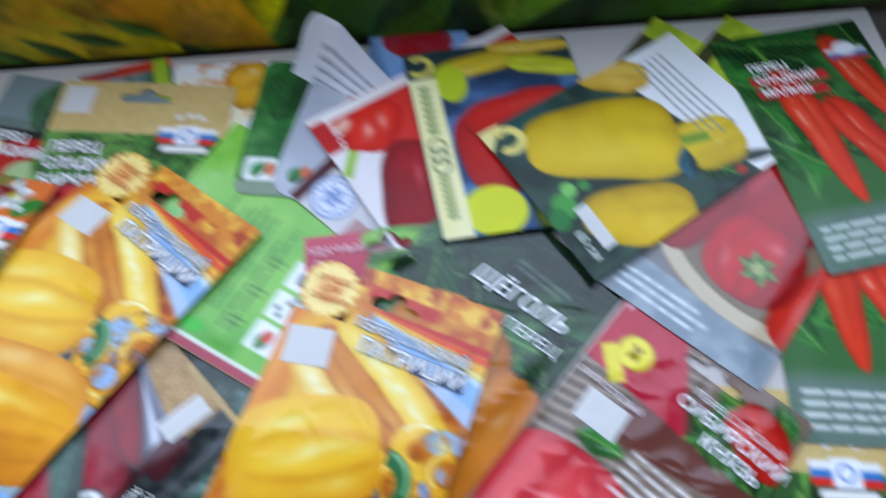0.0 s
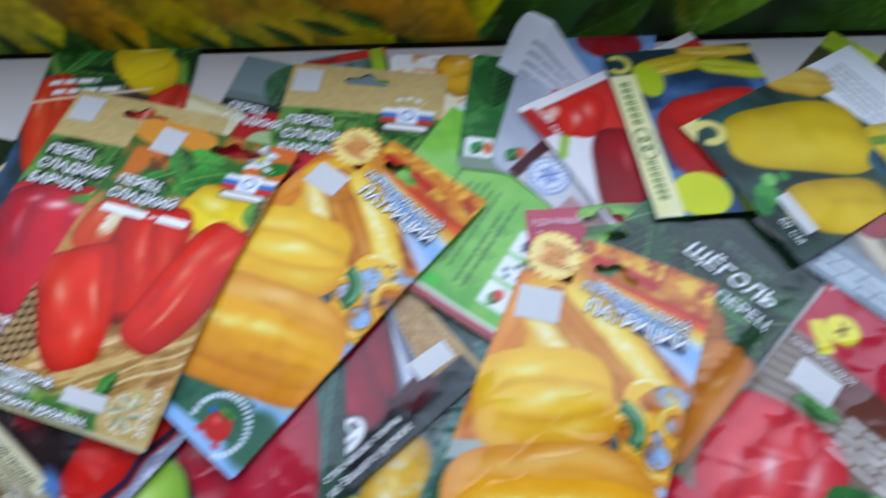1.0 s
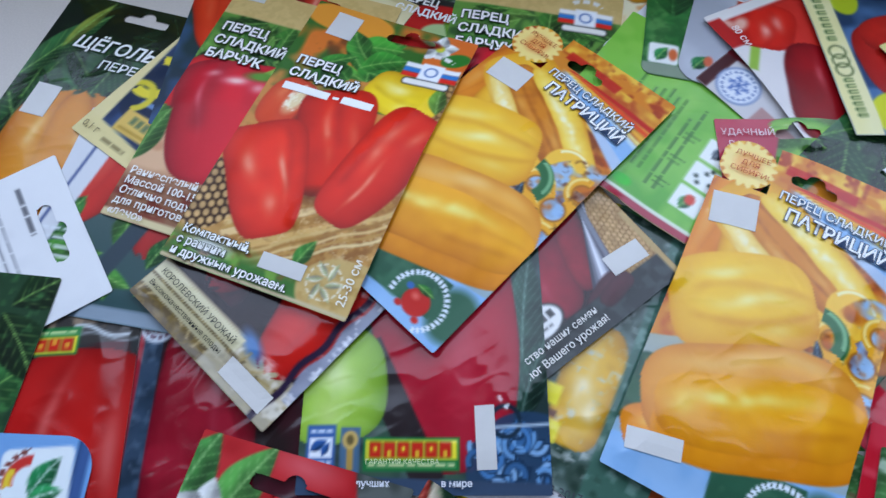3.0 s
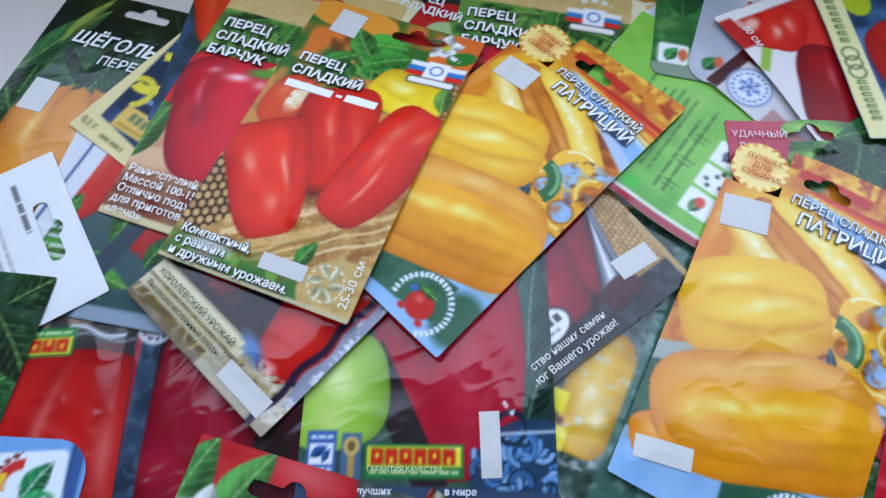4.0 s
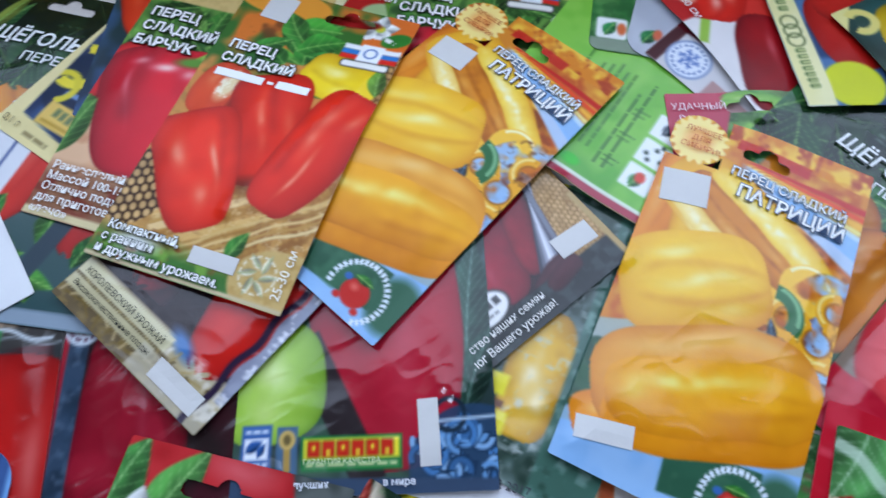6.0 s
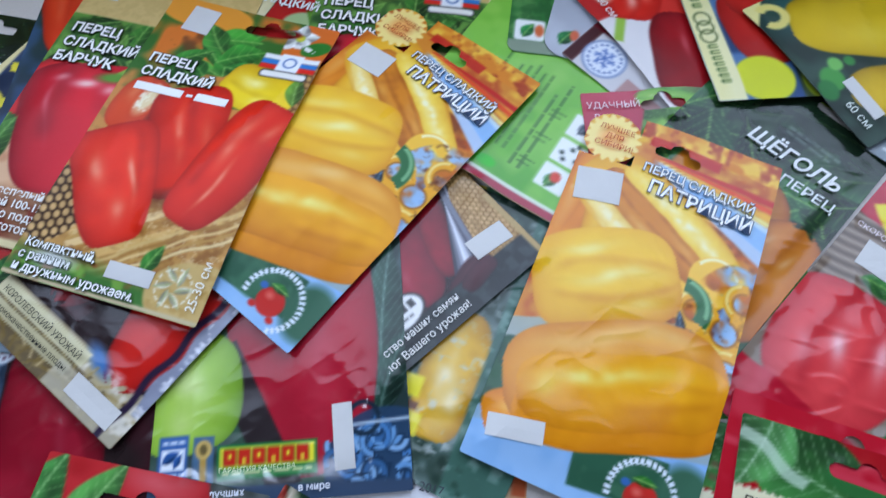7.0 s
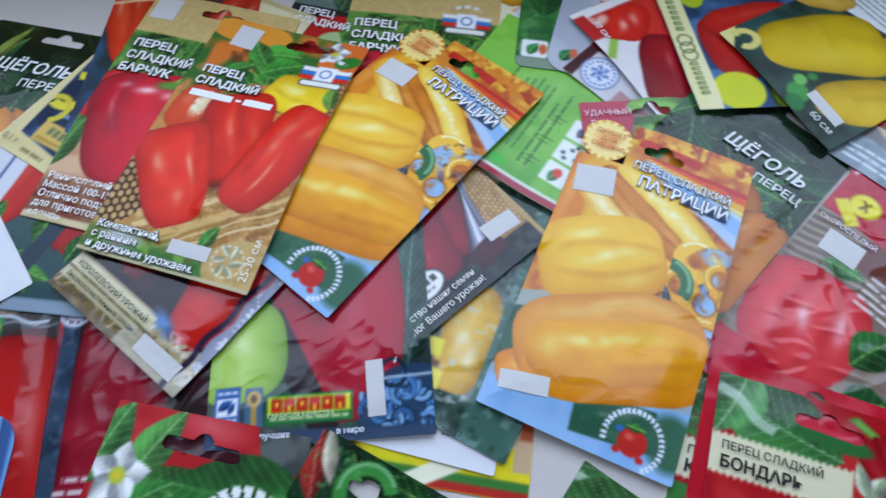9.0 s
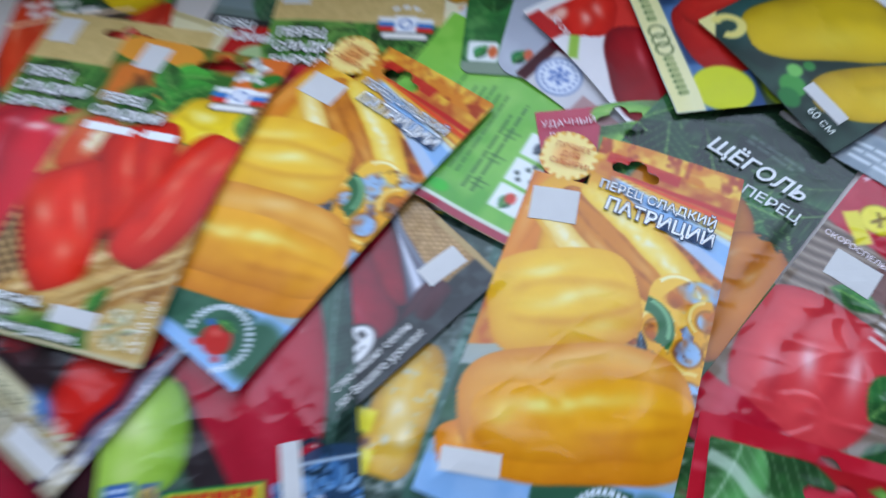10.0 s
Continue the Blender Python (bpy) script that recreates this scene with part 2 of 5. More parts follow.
        self.c += m[:, None] * (c - self.c)
        return self

    def leaf(self, cx, cy, length, width, rot, col="2f7a2c", vein="8fbf62", curl=0.15, ribs=1.0):
        p, q = self.local(cx, cy, rot)
        p, q = p / (length / 2), q / (width / 2)
        q = q + curl * (p * p - 0.4)
        f = np.clip(1 - np.abs(p) ** 1.8, 1e-4, 1) * (1 - 0.25 * p)
        k = np.abs(q) / f
        d = np.maximum((k - 1) * f * width / 2, (np.abs(p) - 1) * length / 2)
        m = self.mask(d)
        s = 0.6 + 0.4 * np.clip(0.5 + q, 0, 1) + 0.25 * (self.noise(4, 9) - 0.5)
        c = H(col) * np.clip(s, 0, 1.3)[:, None]
        v = np.exp(-(np.abs(q) * width / 2 / 0.55) ** 2) * 0.6
        side = np.exp(-((((p - np.abs(q) * 0.5) * length / 2) % 5.0 - 2.5) / 0.5) ** 2) * 0.28
        c = c + np.clip(v * min(1, 0.4 + ribs) + side * ribs, 0, 1)[:, None] * (H(vein) - c)
        self.c += m[:, None] * (c - self.c)
        return self

    def leaves(self, x0, y0, x1, y1, n, size, cols=("2f7a2c", "1f5a22", "4c9638"), k=0):
        r = random.Random(self.seed * 31 + k)
        for _ in range(n):
            self.leaf(r.uniform(x0, x1), r.uniform(y0, y1), size * r.uniform(0.7, 1.3), size * r.uniform(0.35, 0.6), r.uniform(0, 360), r.choice(cols))
        return self

    def bars(self, x, y, width, rows, pitch, col, thick=None, rot=0, ragged=0.3, k=0, amount=0.9):
        """Lines of small print that cannot be read."""
        r = random.Random(self.seed * 13 + k)
        p, q = self.local(x, y, rot)
        for n in range(rows):
            pos, stop = 0.0, width * (1 - ragged * r.random())
            while pos < stop:
                word = min(r.uniform(2.5, 8) * pitch / 3.2, stop - pos)
                d = np.maximum(np.abs(p - pos - word / 2) - word / 2, np.abs(q + n * pitch) - (thick or pitch * 0.5) / 2)
                self.lay(self.mask(d) * amount, H(col))
                pos += word + pitch * 0.28
        return self

    def ring(self, cx, cy, r, thick, col, gap=0.0, a0=0, a1=360):
        p, q = self.x - cx, self.y - cy
        rr, an = np.hypot(p, q), np.degrees(np.arctan2(q, p)) % 360
        m = self.mask(np.abs(rr - r) - thick / 2)
        if gap:
            m = m * (np.sin(np.radians(an) * r / gap * 2.2) > -0.5)
        inside = ((an - a0) % 360) <= (a1 - a0)
        return self.lay(m * inside, H(col))

    def area(self, cx, cy, rx, ry, rot=0):
        p, q = self.local(cx, cy, rot)
        return self.mask((np.hypot(p / rx, q / ry) - 1) * min(rx, ry))

    def above(self, x, y, rot):
        p, q = self.local(x, y, rot)
        return self.mask(-q)

    def sunburst(self, cx, cy, r, col="fde28a", core="f6b060"):
        p, q = self.x - cx, self.y - cy
        an, rr = np.arctan2(q, p), np.hypot(p, q)
        self.lay(self.mask(rr - r * (1 + 0.09 * np.sign(np.sin(an * 18)) * np.abs(np.sin(an * 18)) ** 0.6)), H(col))
        return self.oval(cx, cy, r * 0.68, r * 0.68, core, blur=0.5, amount=0.85)

    def flower(self, cx, cy, r, rot=0):
        for k in range(5):
            a = radians(rot + 72 * k)
            self.leaf(cx + r * 0.55 * np.cos(a), cy + r * 0.55 * np.sin(a), r * 1.15, r * 0.85, rot + 72 * k, "f4f5f2", "e2e8da", curl=0.0)
        self.oval(cx, cy, r * 0.28, r * 0.28, "b9c840")
        return self.oval(cx, cy, r * 0.16, r * 0.16, "e0c43a")


# ---- the heap: each sheet is laid on whatever lies beneath it ----
CELL = 0.002
HX0, HY0, HNX, HNY = -0.34, 0.02, 520, 440
HEIGHT = np.zeros((HNX, HNY))


def soft_blur(a, n):
    k = np.hanning(2 * n + 3)[1:-1]
    k = k / k.sum()
    for ax in (0, 1):
        pad = [(n, n) if q == ax else (0, 0) for q in (0, 1)]
        b = np.pad(a, pad, mode="edge")
        a = sum(kk * np.take(b, range(i, i + a.shape[ax]), axis=ax) for i, kk in enumerate(k))
    return a


def bilinear(g, u, v):
    u, v = np.clip(u, 0, g.shape[0] - 1.001), np.clip(v, 0, g.shape[1] - 1.001)
    i, j = u.astype(int), v.astype(int)
    a, b = u - i, v - j
    return g[i, j] * (1 - a) * (1 - b) + g[i + 1, j] * a * (1 - b) + g[i, j + 1] * (1 - a) * b + g[i + 1, j + 1] * a * b


def euro_slot(x, y, cx, cy, rot=0.0, wide=27.0, tall=5.5):
    a = radians(rot)
    p, q = (x - cx) * np.cos(a) + (y - cy) * np.sin(a), -(x - cx) * np.sin(a) + (y - cy) * np.cos(a)
    dx = np.maximum(np.abs(p) - wide / 2 + tall / 2, 0)
    return np.minimum(np.hypot(dx, q) - tall / 2, np.hypot(p, q - 2.2) - 4.6)


def shoulder_cut(x, y):
    """Below zero where the sun badge's packet is cut away beside its badge."""
    return np.maximum(np.maximum(149.0 - y, x - 25.0), 13.6 - np.hypot(x - 12.6, y - 161.5))


class Packet:
    """A filled seed packet lying on the heap. x, y (m) is its picture's lower left corner, turn its angle, w and h its size in mm."""

    def __init__(self, label, x, y, turn, w, h, art, film=False, fill=0.9, crumple=0.25, step=0.95, slot=None, corner=1.0, seed=1, name="seed_packet", lift=0.0, shoulder=False):
        global HEIGHT
        self.w, self.h, self.seed = w, h, seed
        self.base = tagged(new(name), label, "seed packet", "heap of seed packets")
        self.base.matrix_basis = pose(x, y, 0, 0, 0, turn)
        ca, sa = np.cos(radians(turn)), np.sin(radians(turn))
        # lay the sheet over the heap
        nc, mc = int(w / 4) + 2, int(h / 4) + 2
        gx, gy = np.meshgrid(np.linspace(0, w, nc), np.linspace(0, h, mc), indexing="ij")
        under = np.zeros_like(gx)
        for ox, oy in ((0, 0), (-1.8, 0), (1.8, 0), (0, -1.8), (0, 1.8)):
            px, py = x + ((gx + ox) * ca - (gy + oy) * sa) / 1000, y + ((gx + ox) * sa + (gy + oy) * ca) / 1000
            under = np.maximum(under, bilinear(HEIGHT, (px - HX0) / CELL, (py - HY0) / CELL))
        z = soft_blur(under, 10)
        for n in (8, 7, 6, 5, 4, 3, 3, 2, 2):
            z = soft_blur(np.maximum(z, under), n)
        self.low = np.maximum(z, under) + 0.0002 + lift
        # fine front sheet
        nx, ny = int(w / step) + 1, int(h / step) + 1
        X, Y = np.meshgrid(np.linspace(0, w, nx), np.linspace(0, h, ny), indexing="ij")
        X, Y = X.ravel().copy(), Y.ravel().copy()
        def hole(hx, hy):
            d = euro_slot(hx, hy, *slot)
            return np.minimum(d, shoulder_cut(hx, hy)) if shoulder else d

        if slot:
            e = 0.05
            d = hole(X, Y)
            gxx, gyy = (hole(X + e, Y) - d) / e, (hole(X, Y + e) - d) / e
            near = np.abs(d) < step * 0.62
            X[near] -= (d * gxx)[near]
            Y[near] -= (d * gyy)[near]
        if corner > 0:
            for cx, cy, qx, qy in ((corner, corner, -1, -1), (w - corner, corner, 1, -1), (corner, h - corner, -1, 1), (w - corner, h - corner, 1, 1)):
                ax, ay = X - cx, Y - cy
                r = np.hypot(ax, ay)
                out = (ax * qx > 0) & (ay * qy > 0) & (r > corner)
                X[out], Y[out] = cx + ax[out] / r[out] * corner, cy + ay[out] / r[out] * corner
        self.fill, self.crumple, self.film = fill, crumple, film
        Z = self.top(X, Y)
        idx = np.arange(nx * ny).reshape(nx, ny)
        faces = np.stack([idx[:-1, :-1], idx[1:, :-1], idx[1:, 1:], idx[:-1, 1:]], -1).reshape(-1, 4)
        if slot:
            mx, my = X[faces].mean(1), Y[faces].mean(1)
            faces = faces[hole(mx, my) > 0]
        loop = np.concatenate([idx[:-1, 0], idx[-1, :-1], idx[:0:-1, -1], idx[0, :0:-1]])
        pr = Print(X, Y, w, h, seed)
        pr.soft = max(0.6, 0.85 * step)
        art(pr)
        rim = nx * ny + np.arange(len(loop))
        skirt = rim + len(loop)
        wall = np.stack([np.roll(rim, -1), rim, skirt, np.roll(skirt, -1)], -1)
        if shoulder:
            wall = wall[hole(X[loop], Y[loop]) > -0.3]
        faces = np.vstack([faces, wall])
        co = np.c_[X, Y, Z * 1000] / 1000
        sk = co[loop].copy()
        sk[:, 2] = self.under(X[loop], Y[loop])
        col = np.vstack([pr.c, pr.c[loop] * 0.6 + 0.3, pr.c[loop] * 0.6 + 0.3])
        link("front_panel", raw_mesh("front_panel", np.vstack([co, co[loop], sk]), faces, col), FILM if film else PAPER, self.base)
        # plain back sheet
        nb, mb = int(w / 4) + 1, int(h / 4) + 1
        BX, BY = np.meshgrid(np.linspace(corner * 0.4, w - corner * 0.4, nb), np.linspace(corner * 0.4, h - corner * 0.4, mb), indexing="ij")
        BX, BY = BX.ravel(), BY.ravel()
        bi = np.arange(nb * mb).reshape(nb, mb)
        bf = np.stack([bi[:-1, :-1], bi[:-1, 1:], bi[1:, 1:], bi[1:, :-1]], -1).reshape(-1, 4)
        if slot:
            bf = bf[hole(BX[bf].mean(1), BY[bf].mean(1)) > 2.2]
        link("back_panel", raw_mesh("back_panel", np.c_[BX / 1000, BY / 1000, self.under(BX, BY)], bf), BACK, self.base)
        # raise the heap
        r = np.hypot(w, h) / 1000 + 0.004
        i0, i1 = max(int((x - r - HX0) / CELL), 0), min(int((x + r - HX0) / CELL) + 1, HNX)
        j0, j1 = max(int((y - r - HY0) / CELL), 0), min(int((y + r - HY0) / CELL) + 1, HNY)
        cx, cy = np.meshgrid(HX0 + np.arange(i0, i1) * CELL - x, HY0 + np.arange(j0, j1) * CELL - y, indexing="ij")
        lx, ly = (cx * ca + cy * sa) * 1000, (-cx * sa + cy * ca) * 1000
        ins = (lx > -1) & (lx < w + 1) & (ly > -1) & (ly < h + 1)
        sub = HEIGHT[i0:i1, j0:j1]
        sub[ins] = np.maximum(sub[ins], self.top(np.clip(lx[ins], 0, w), np.clip(ly[ins], 0, h)) + 0.0001)

    def under(self, x, y):
        return bilinear(self.low, x / self.w * (self.low.shape[0] - 1), y / self.h * (self.low.shape[1] - 1))

    def top(self, x, y):
        """Height of the printed face: the laid sheet, the swell of the seeds inside, folds and creases."""
        ex, ey = np.minimum(x, self.w - x), np.minimum(y, self.h - y)
        seal = np.clip((np.minimum(ex, ey) - 3) / 14, 0, 1)
        seal = seal * seal * (3 - 2 * seal)
        low = np.clip(1.25 - y / self.h, 0.35, 1)
        n1 = value_noise(x, y, 21, self.seed + 50) - 0.5
        # creases: long ridges along two slants
        n2 = 1 - np.abs(2 * value_noise((x + 0.6 * y) * 0.45, y - 0.5 * x, 10, self.seed + 70) - 1)
        n3 = 1 - np.abs(2 * value_noise(0.8 * x - 0.5 * y, (y + 0.7 * x) * 0.5, 13, self.seed + 75) - 1)
        n2 = np.maximum(n2, n3) ** 2
        swell = self.fill * seal * low * (1 + 0.5 * n1)
        fold = self.crumple * ((0.5 * n1 + 0.4 + 0.6 * n2) if self.film else (0.8 * n1 + 0.5 + 0.15 * n2)) * (0.35 + 0.65 * seal)
        return self.under(x, y) + (0.28 + np.maximum(swell, 0) + np.maximum(fold, 0)) / 1000

    def sheet(self, name, x, y, w, h, material, rot=0, label="", thick=0.34, parent=None, cell=3.0):
        """A small paper stuck on the face, centre x, y."""
        nx, ny = max(int(w / cell), 3), max(int(h / cell), 3)
        gx, gy = np.meshgrid(np.linspace(-w / 2, w / 2, nx), np.linspace(-h / 2, h / 2, ny), indexing="ij")
        a = radians(rot)
        px, py = x + gx.ravel() * np.cos(a) - gy.ravel() * np.sin(a), y + gx.ravel() * np.sin(a) + gy.ravel() * np.cos(a)
        z = self.top(np.clip(px, 0, self.w), np.clip(py, 0, self.h))
        idx = np.arange(nx * ny).reshape(nx, ny)
        f = np.stack([idx[:-1, :-1], idx[1:, :-1], idx[1:, 1:], idx[:-1, 1:]], -1).reshape(-1, 4)
        loop = np.concatenate([idx[:-1, 0], idx[-1, :-1], idx[:0:-1, -1], idx[0, :0:-1]])
        sk = nx * ny + np.arange(len(loop))
        f = np.vstack([f, np.stack([np.roll(loop, -1), loop, sk, np.roll(sk, -1)], -1)])
        co = np.c_[px / 1000, py / 1000, z + thick / 1000]
        low = co[loop].copy()
        low[:, 2] -= 0.0002
        return link(name, raw_mesh(name, np.vstack([co, low]), f, smooth=False), material, parent or self.base, label)

    def sticker(self, x, y, w, h, rot=0):
        return self.sheet("price_sticker", x, y, w, h, STICKER, rot, "blank white paper price sticker")

    def words(self, body, x, y, size, code="f4f4f0", rot=0, bold=0.02, halo=None, squeeze=1.0, shear=0.0, spacing=1.0):
        """Lettering printed on the face; x, y is the start of the base line, size the letters' height in mm."""
        for colour, extra, up in (((halo, 0.045, 0.16), (code, 0.0, 0.26)) if halo else ((code, 0.0, 0.22),)):
            cu = bpy.data.curves.new("lettering", "FONT")
            cu.body, cu.size, cu.offset, cu.shear, cu.space_character, cu.resolution_u = body, 1.0, bold + extra, shear, spacing, 3
            tmp = bpy.data.objects.new("lettering", cu)
            scene.collection.objects.link(tmp)
            bpy.context.view_layer.update()
            me = bpy.data.meshes.new_from_object(tmp.evaluated_get(bpy.context.evaluated_depsgraph_get()))
            bpy.data.objects.remove(tmp)
            bpy.data.curves.remove(cu)
            n = len(me.vertices)
            if not n:
                continue
            co = np.zeros(n * 3, np.float32)
            me.vertices.foreach_get("co", co)
            co = co.reshape(-1, 3)
            a, k = radians(rot), size / 0.70
            u, v = co[:, 0] * k * squeeze, co[:, 1] * k
            px, py = x + u * np.cos(a) - v * np.sin(a), y + u * np.sin(a) + v * np.cos(a)
            near = [self.top(np.clip(px + dx, 0, self.w), np.clip(py + dy, 0, self.h)) for dx, dy in ((0, 0), (0.6, 0), (-0.6, 0), (0, 0.6), (0, -0.6))]
            pz = np.minimum(np.max(near, axis=0), near[0] + 0.0008) + (up + 0.72 + 0.3 * self.crumple) / 1000
            me.vertices.foreach_set("co", np.c_[px / 1000, py / 1000, pz].astype(np.float32).ravel())
            me.materials.clear()
            link("lettering", me, ink(colour), self.base)
        return self


# ---- the room ----
def wall_box(name, lo, hi, material=PLASTER, label="", bevel=0.0):
    return tagged(box(name, lo, hi, material, m=WALL, bevel=bevel), label, "wall", kind="structure")


FLOOR_Z, CEIL_Z = -0.745, 1.75
wall_box("wall_north_below", (-1.9, 0.012, FLOOR_Z), (2.2, 0.21, SILL), label="painted wall under the window")
wall_box("wall_north_left", (-1.9, 0.012, SILL), (WIN_L, 0.21, CEIL_Z), label="painted wall beside the window")
wall_box("wall_north_right", (WIN_R, 0.012, SILL), (2.2, 0.21, CEIL_Z), label="painted wall beside the window")
wall_box("wall_north_above", (WIN_L, 0.012, HEAD), (WIN_R, 0.21, CEIL_Z), label="painted wall above the window")
# Unseen walls and ceiling, added to enclose the table and bounce the light.
wall_box("wall_west", (-2.0, -2.6, FLOOR_Z), (-1.9, 0.21, CEIL_Z), label="unseen pale wall that closes the room")
wall_box("wall_east", (2.2, -2.6, FLOOR_Z), (2.3, 0.21, CEIL_Z), label="unseen pale wall that closes the room")
wall_box("wall_south", (-1.9, -2.6, FLOOR_Z), (2.2, -2.5, CEIL_Z), label="unseen pale wall that closes the room")
tagged(box("ceiling", (-2.0, -2.6, CEIL_Z), (2.3, 0.21, CEIL_Z + 0.1), PLASTER, m=WALL, bevel=0), "unseen pale ceiling that closes the room", "ceiling", kind="structure")
tagged(box("floor", (-2.0, -2.6, FLOOR_Z - 0.1), (2.3, 0.21, FLOOR_Z), WOOD, m=WALL, bevel=0), "brown board floor", "floor", kind="structure")

window = tagged(new("window_1"), "white window above the table", "window", kind="structure")
window.matrix_basis = WALL
for lo, hi in (((WIN_L, 0.09, SILL), (WIN_R, 0.15, SILL + 0.07)), ((WIN_L, 0.09, HEAD - 0.07), (WIN_R, 0.15, HEAD)),
               ((WIN_L, 0.09, SILL + 0.07), (WIN_L + 0.07, 0.15, HEAD - 0.07)), ((WIN_R - 0.07, 0.09, SILL + 0.07), (WIN_R, 0.15, HEAD - 0.07))):
    box("window_frame", lo, hi, FRAME_WHITE, window)
pane = box("pane", (WIN_L + 0.07, 0.115, SILL + 0.07), (WIN_R - 0.07, 0.123, HEAD - 0.07), GLASS, window, bevel=0)
pane.visible_shadow = False

# table: pale top whose far edge meets the wall, on four legs
table = tagged(new("table"), "table with a pale grey laminate top", "table")
table.matrix_basis = WALL
box("tabletop", (-0.75, -1.0, -0.028), (0.532, -0.004, 0.0), TABLE, table, bevel=0.002)
for lx in (-0.68, 0.46):
    for ly in (-0.93, -0.08):
        box("leg", (lx - 0.025, ly - 0.025, FLOOR_Z), (lx + 0.025, ly + 0.025, -0.028), FRAME_WHITE, table)


# wall covering with a sunflower print, behind the table
def sunflowers(p):
    p.fill("2d491c", "3b5e2d")
    p.soft = 1.6
    p.mottle("4d8131", 50, 0.8, 0.4)
    r = random.Random(5)
    for _ in range(40):
        p.leaf(r.uniform(100, 1100), r.uniform(30, 240), r.uniform(70, 130), r.uniform(40, 80), r.uniform(200, 340), r.choice(("4d8826", "3b6c1f", "5ea031", "2d541c")), "89b846", 0.3, 0.2)
    p.mottle("152611", 34, 0.6, 0.5, 4)
    # broad leaves with pale veins hanging behind the heap
    p.leaf(326, 44, 104, 74, 258, "81bf31", "fafa8b", 0.1, 0.25)
    p.leaf(424, 40, 96, 90, 275, "61a72d", "d4f476", -0.1, 0.2)
    p.leaf(500, 30, 80, 60, 240, "4d8b26", "abdf65", 0.2, 0.2)
    p.leaf(262, 14, 60, 34, 215, "4d882a", "96c34d", 0.1, 0.2)
    p.leaf(170, 8, 60, 34, 200, "467d2d", "9dca5a", 0.1, 0.2)
    p.stripe(294, 42, -62, 1.2, "cdb759", 0.7, start=0, end=40, wave=1.4)
    p.stripe(452, 40, -70, 1.2, "cdb759", 0.6, start=-20, end=30, wave=1.2)
    # golden petals: a far bloom, then the near one across the corner
    for cx, cy, ln, wd, a, col in ((244, 74, 70, 26, 265, "facd15"), (222, 70, 66, 24, 262, "fae915"), (205, 66, 70, 26, 280, "fae013"), (184, 46, 86, 34, 268, "fafa15"), (163, 62, 60, 26, 285, "fafa18"), (148, 56, 74, 26, 262, "fafa13")):
        p.leaf(cx, cy, ln, wd, a, col, "faac13", 0.1, 0.1)
    for k in range(8):
        p.leaf(-170 + 42 * k, 70 - 3.0 * k, 170, 76, 250 + 10 * k, ("fae613", "facd15", "faef18", "fabe18")[k % 4], "eb8c13", 0.1, 0.12)
    p.mottle("faac15", 26, 0.55, 0.5, 18, p.area(70, 60, 90, 70))
    p.mottle("fafa38", 34, 0.4, 0.5, 19, p.area(0, 60, 200, 90))
    for k in range(4):
        p.stripe(20 + 34 * k, 60, 300 + 6 * k, 1.6, "fa8c13", 0.5, start=-60, end=44, wave=1.8)
    for k in range(12):
        p.leaf(-150 + 24 * k, 4 + 0.25 * max(0, 24 * k - 200), 34, 9, 100 + 5 * k + r.uniform(-8, 8), r.choice(("314d1c", "426f2d", "548b31")), "81a746", 0.2, 0.1)


wx, wy = np.meshgrid(np.linspace(0, 1300, 620), np.linspace(0, 108, 54), indexing="ij")
wp = Print(wx.ravel() - 200, wy.ravel(), 1300, 206, 11)
sunflowers(wp)
wi = np.arange(wx.size).reshape(wx.shape)
wf = np.stack([wi[:-1, :-1], wi[1:, :-1], wi[1:, 1:], wi[:-1, 1:]], -1).reshape(-1, 4)
wrinkle = 0.0012 * value_noise(wx.ravel(), wy.ravel(), 140, 3)
covering = link("wall_covering", raw_mesh("wall_covering", np.c_[(wx.ravel() - 200) / 1000, -0.002 + wrinkle, wy.ravel() / 1000], wf, wp.c), MATT, m=WALL)
tagged(covering, "glossy wall covering printed with yellow sunflowers and leaves", "wall covering", kind="structure")

# low ledge that the covering is stretched over
wall_box("baseboard_ledge", (-1.9, 0.0015, SILL - 0.02), (2.2, 0.012, SILL), label="thin trim under the window")


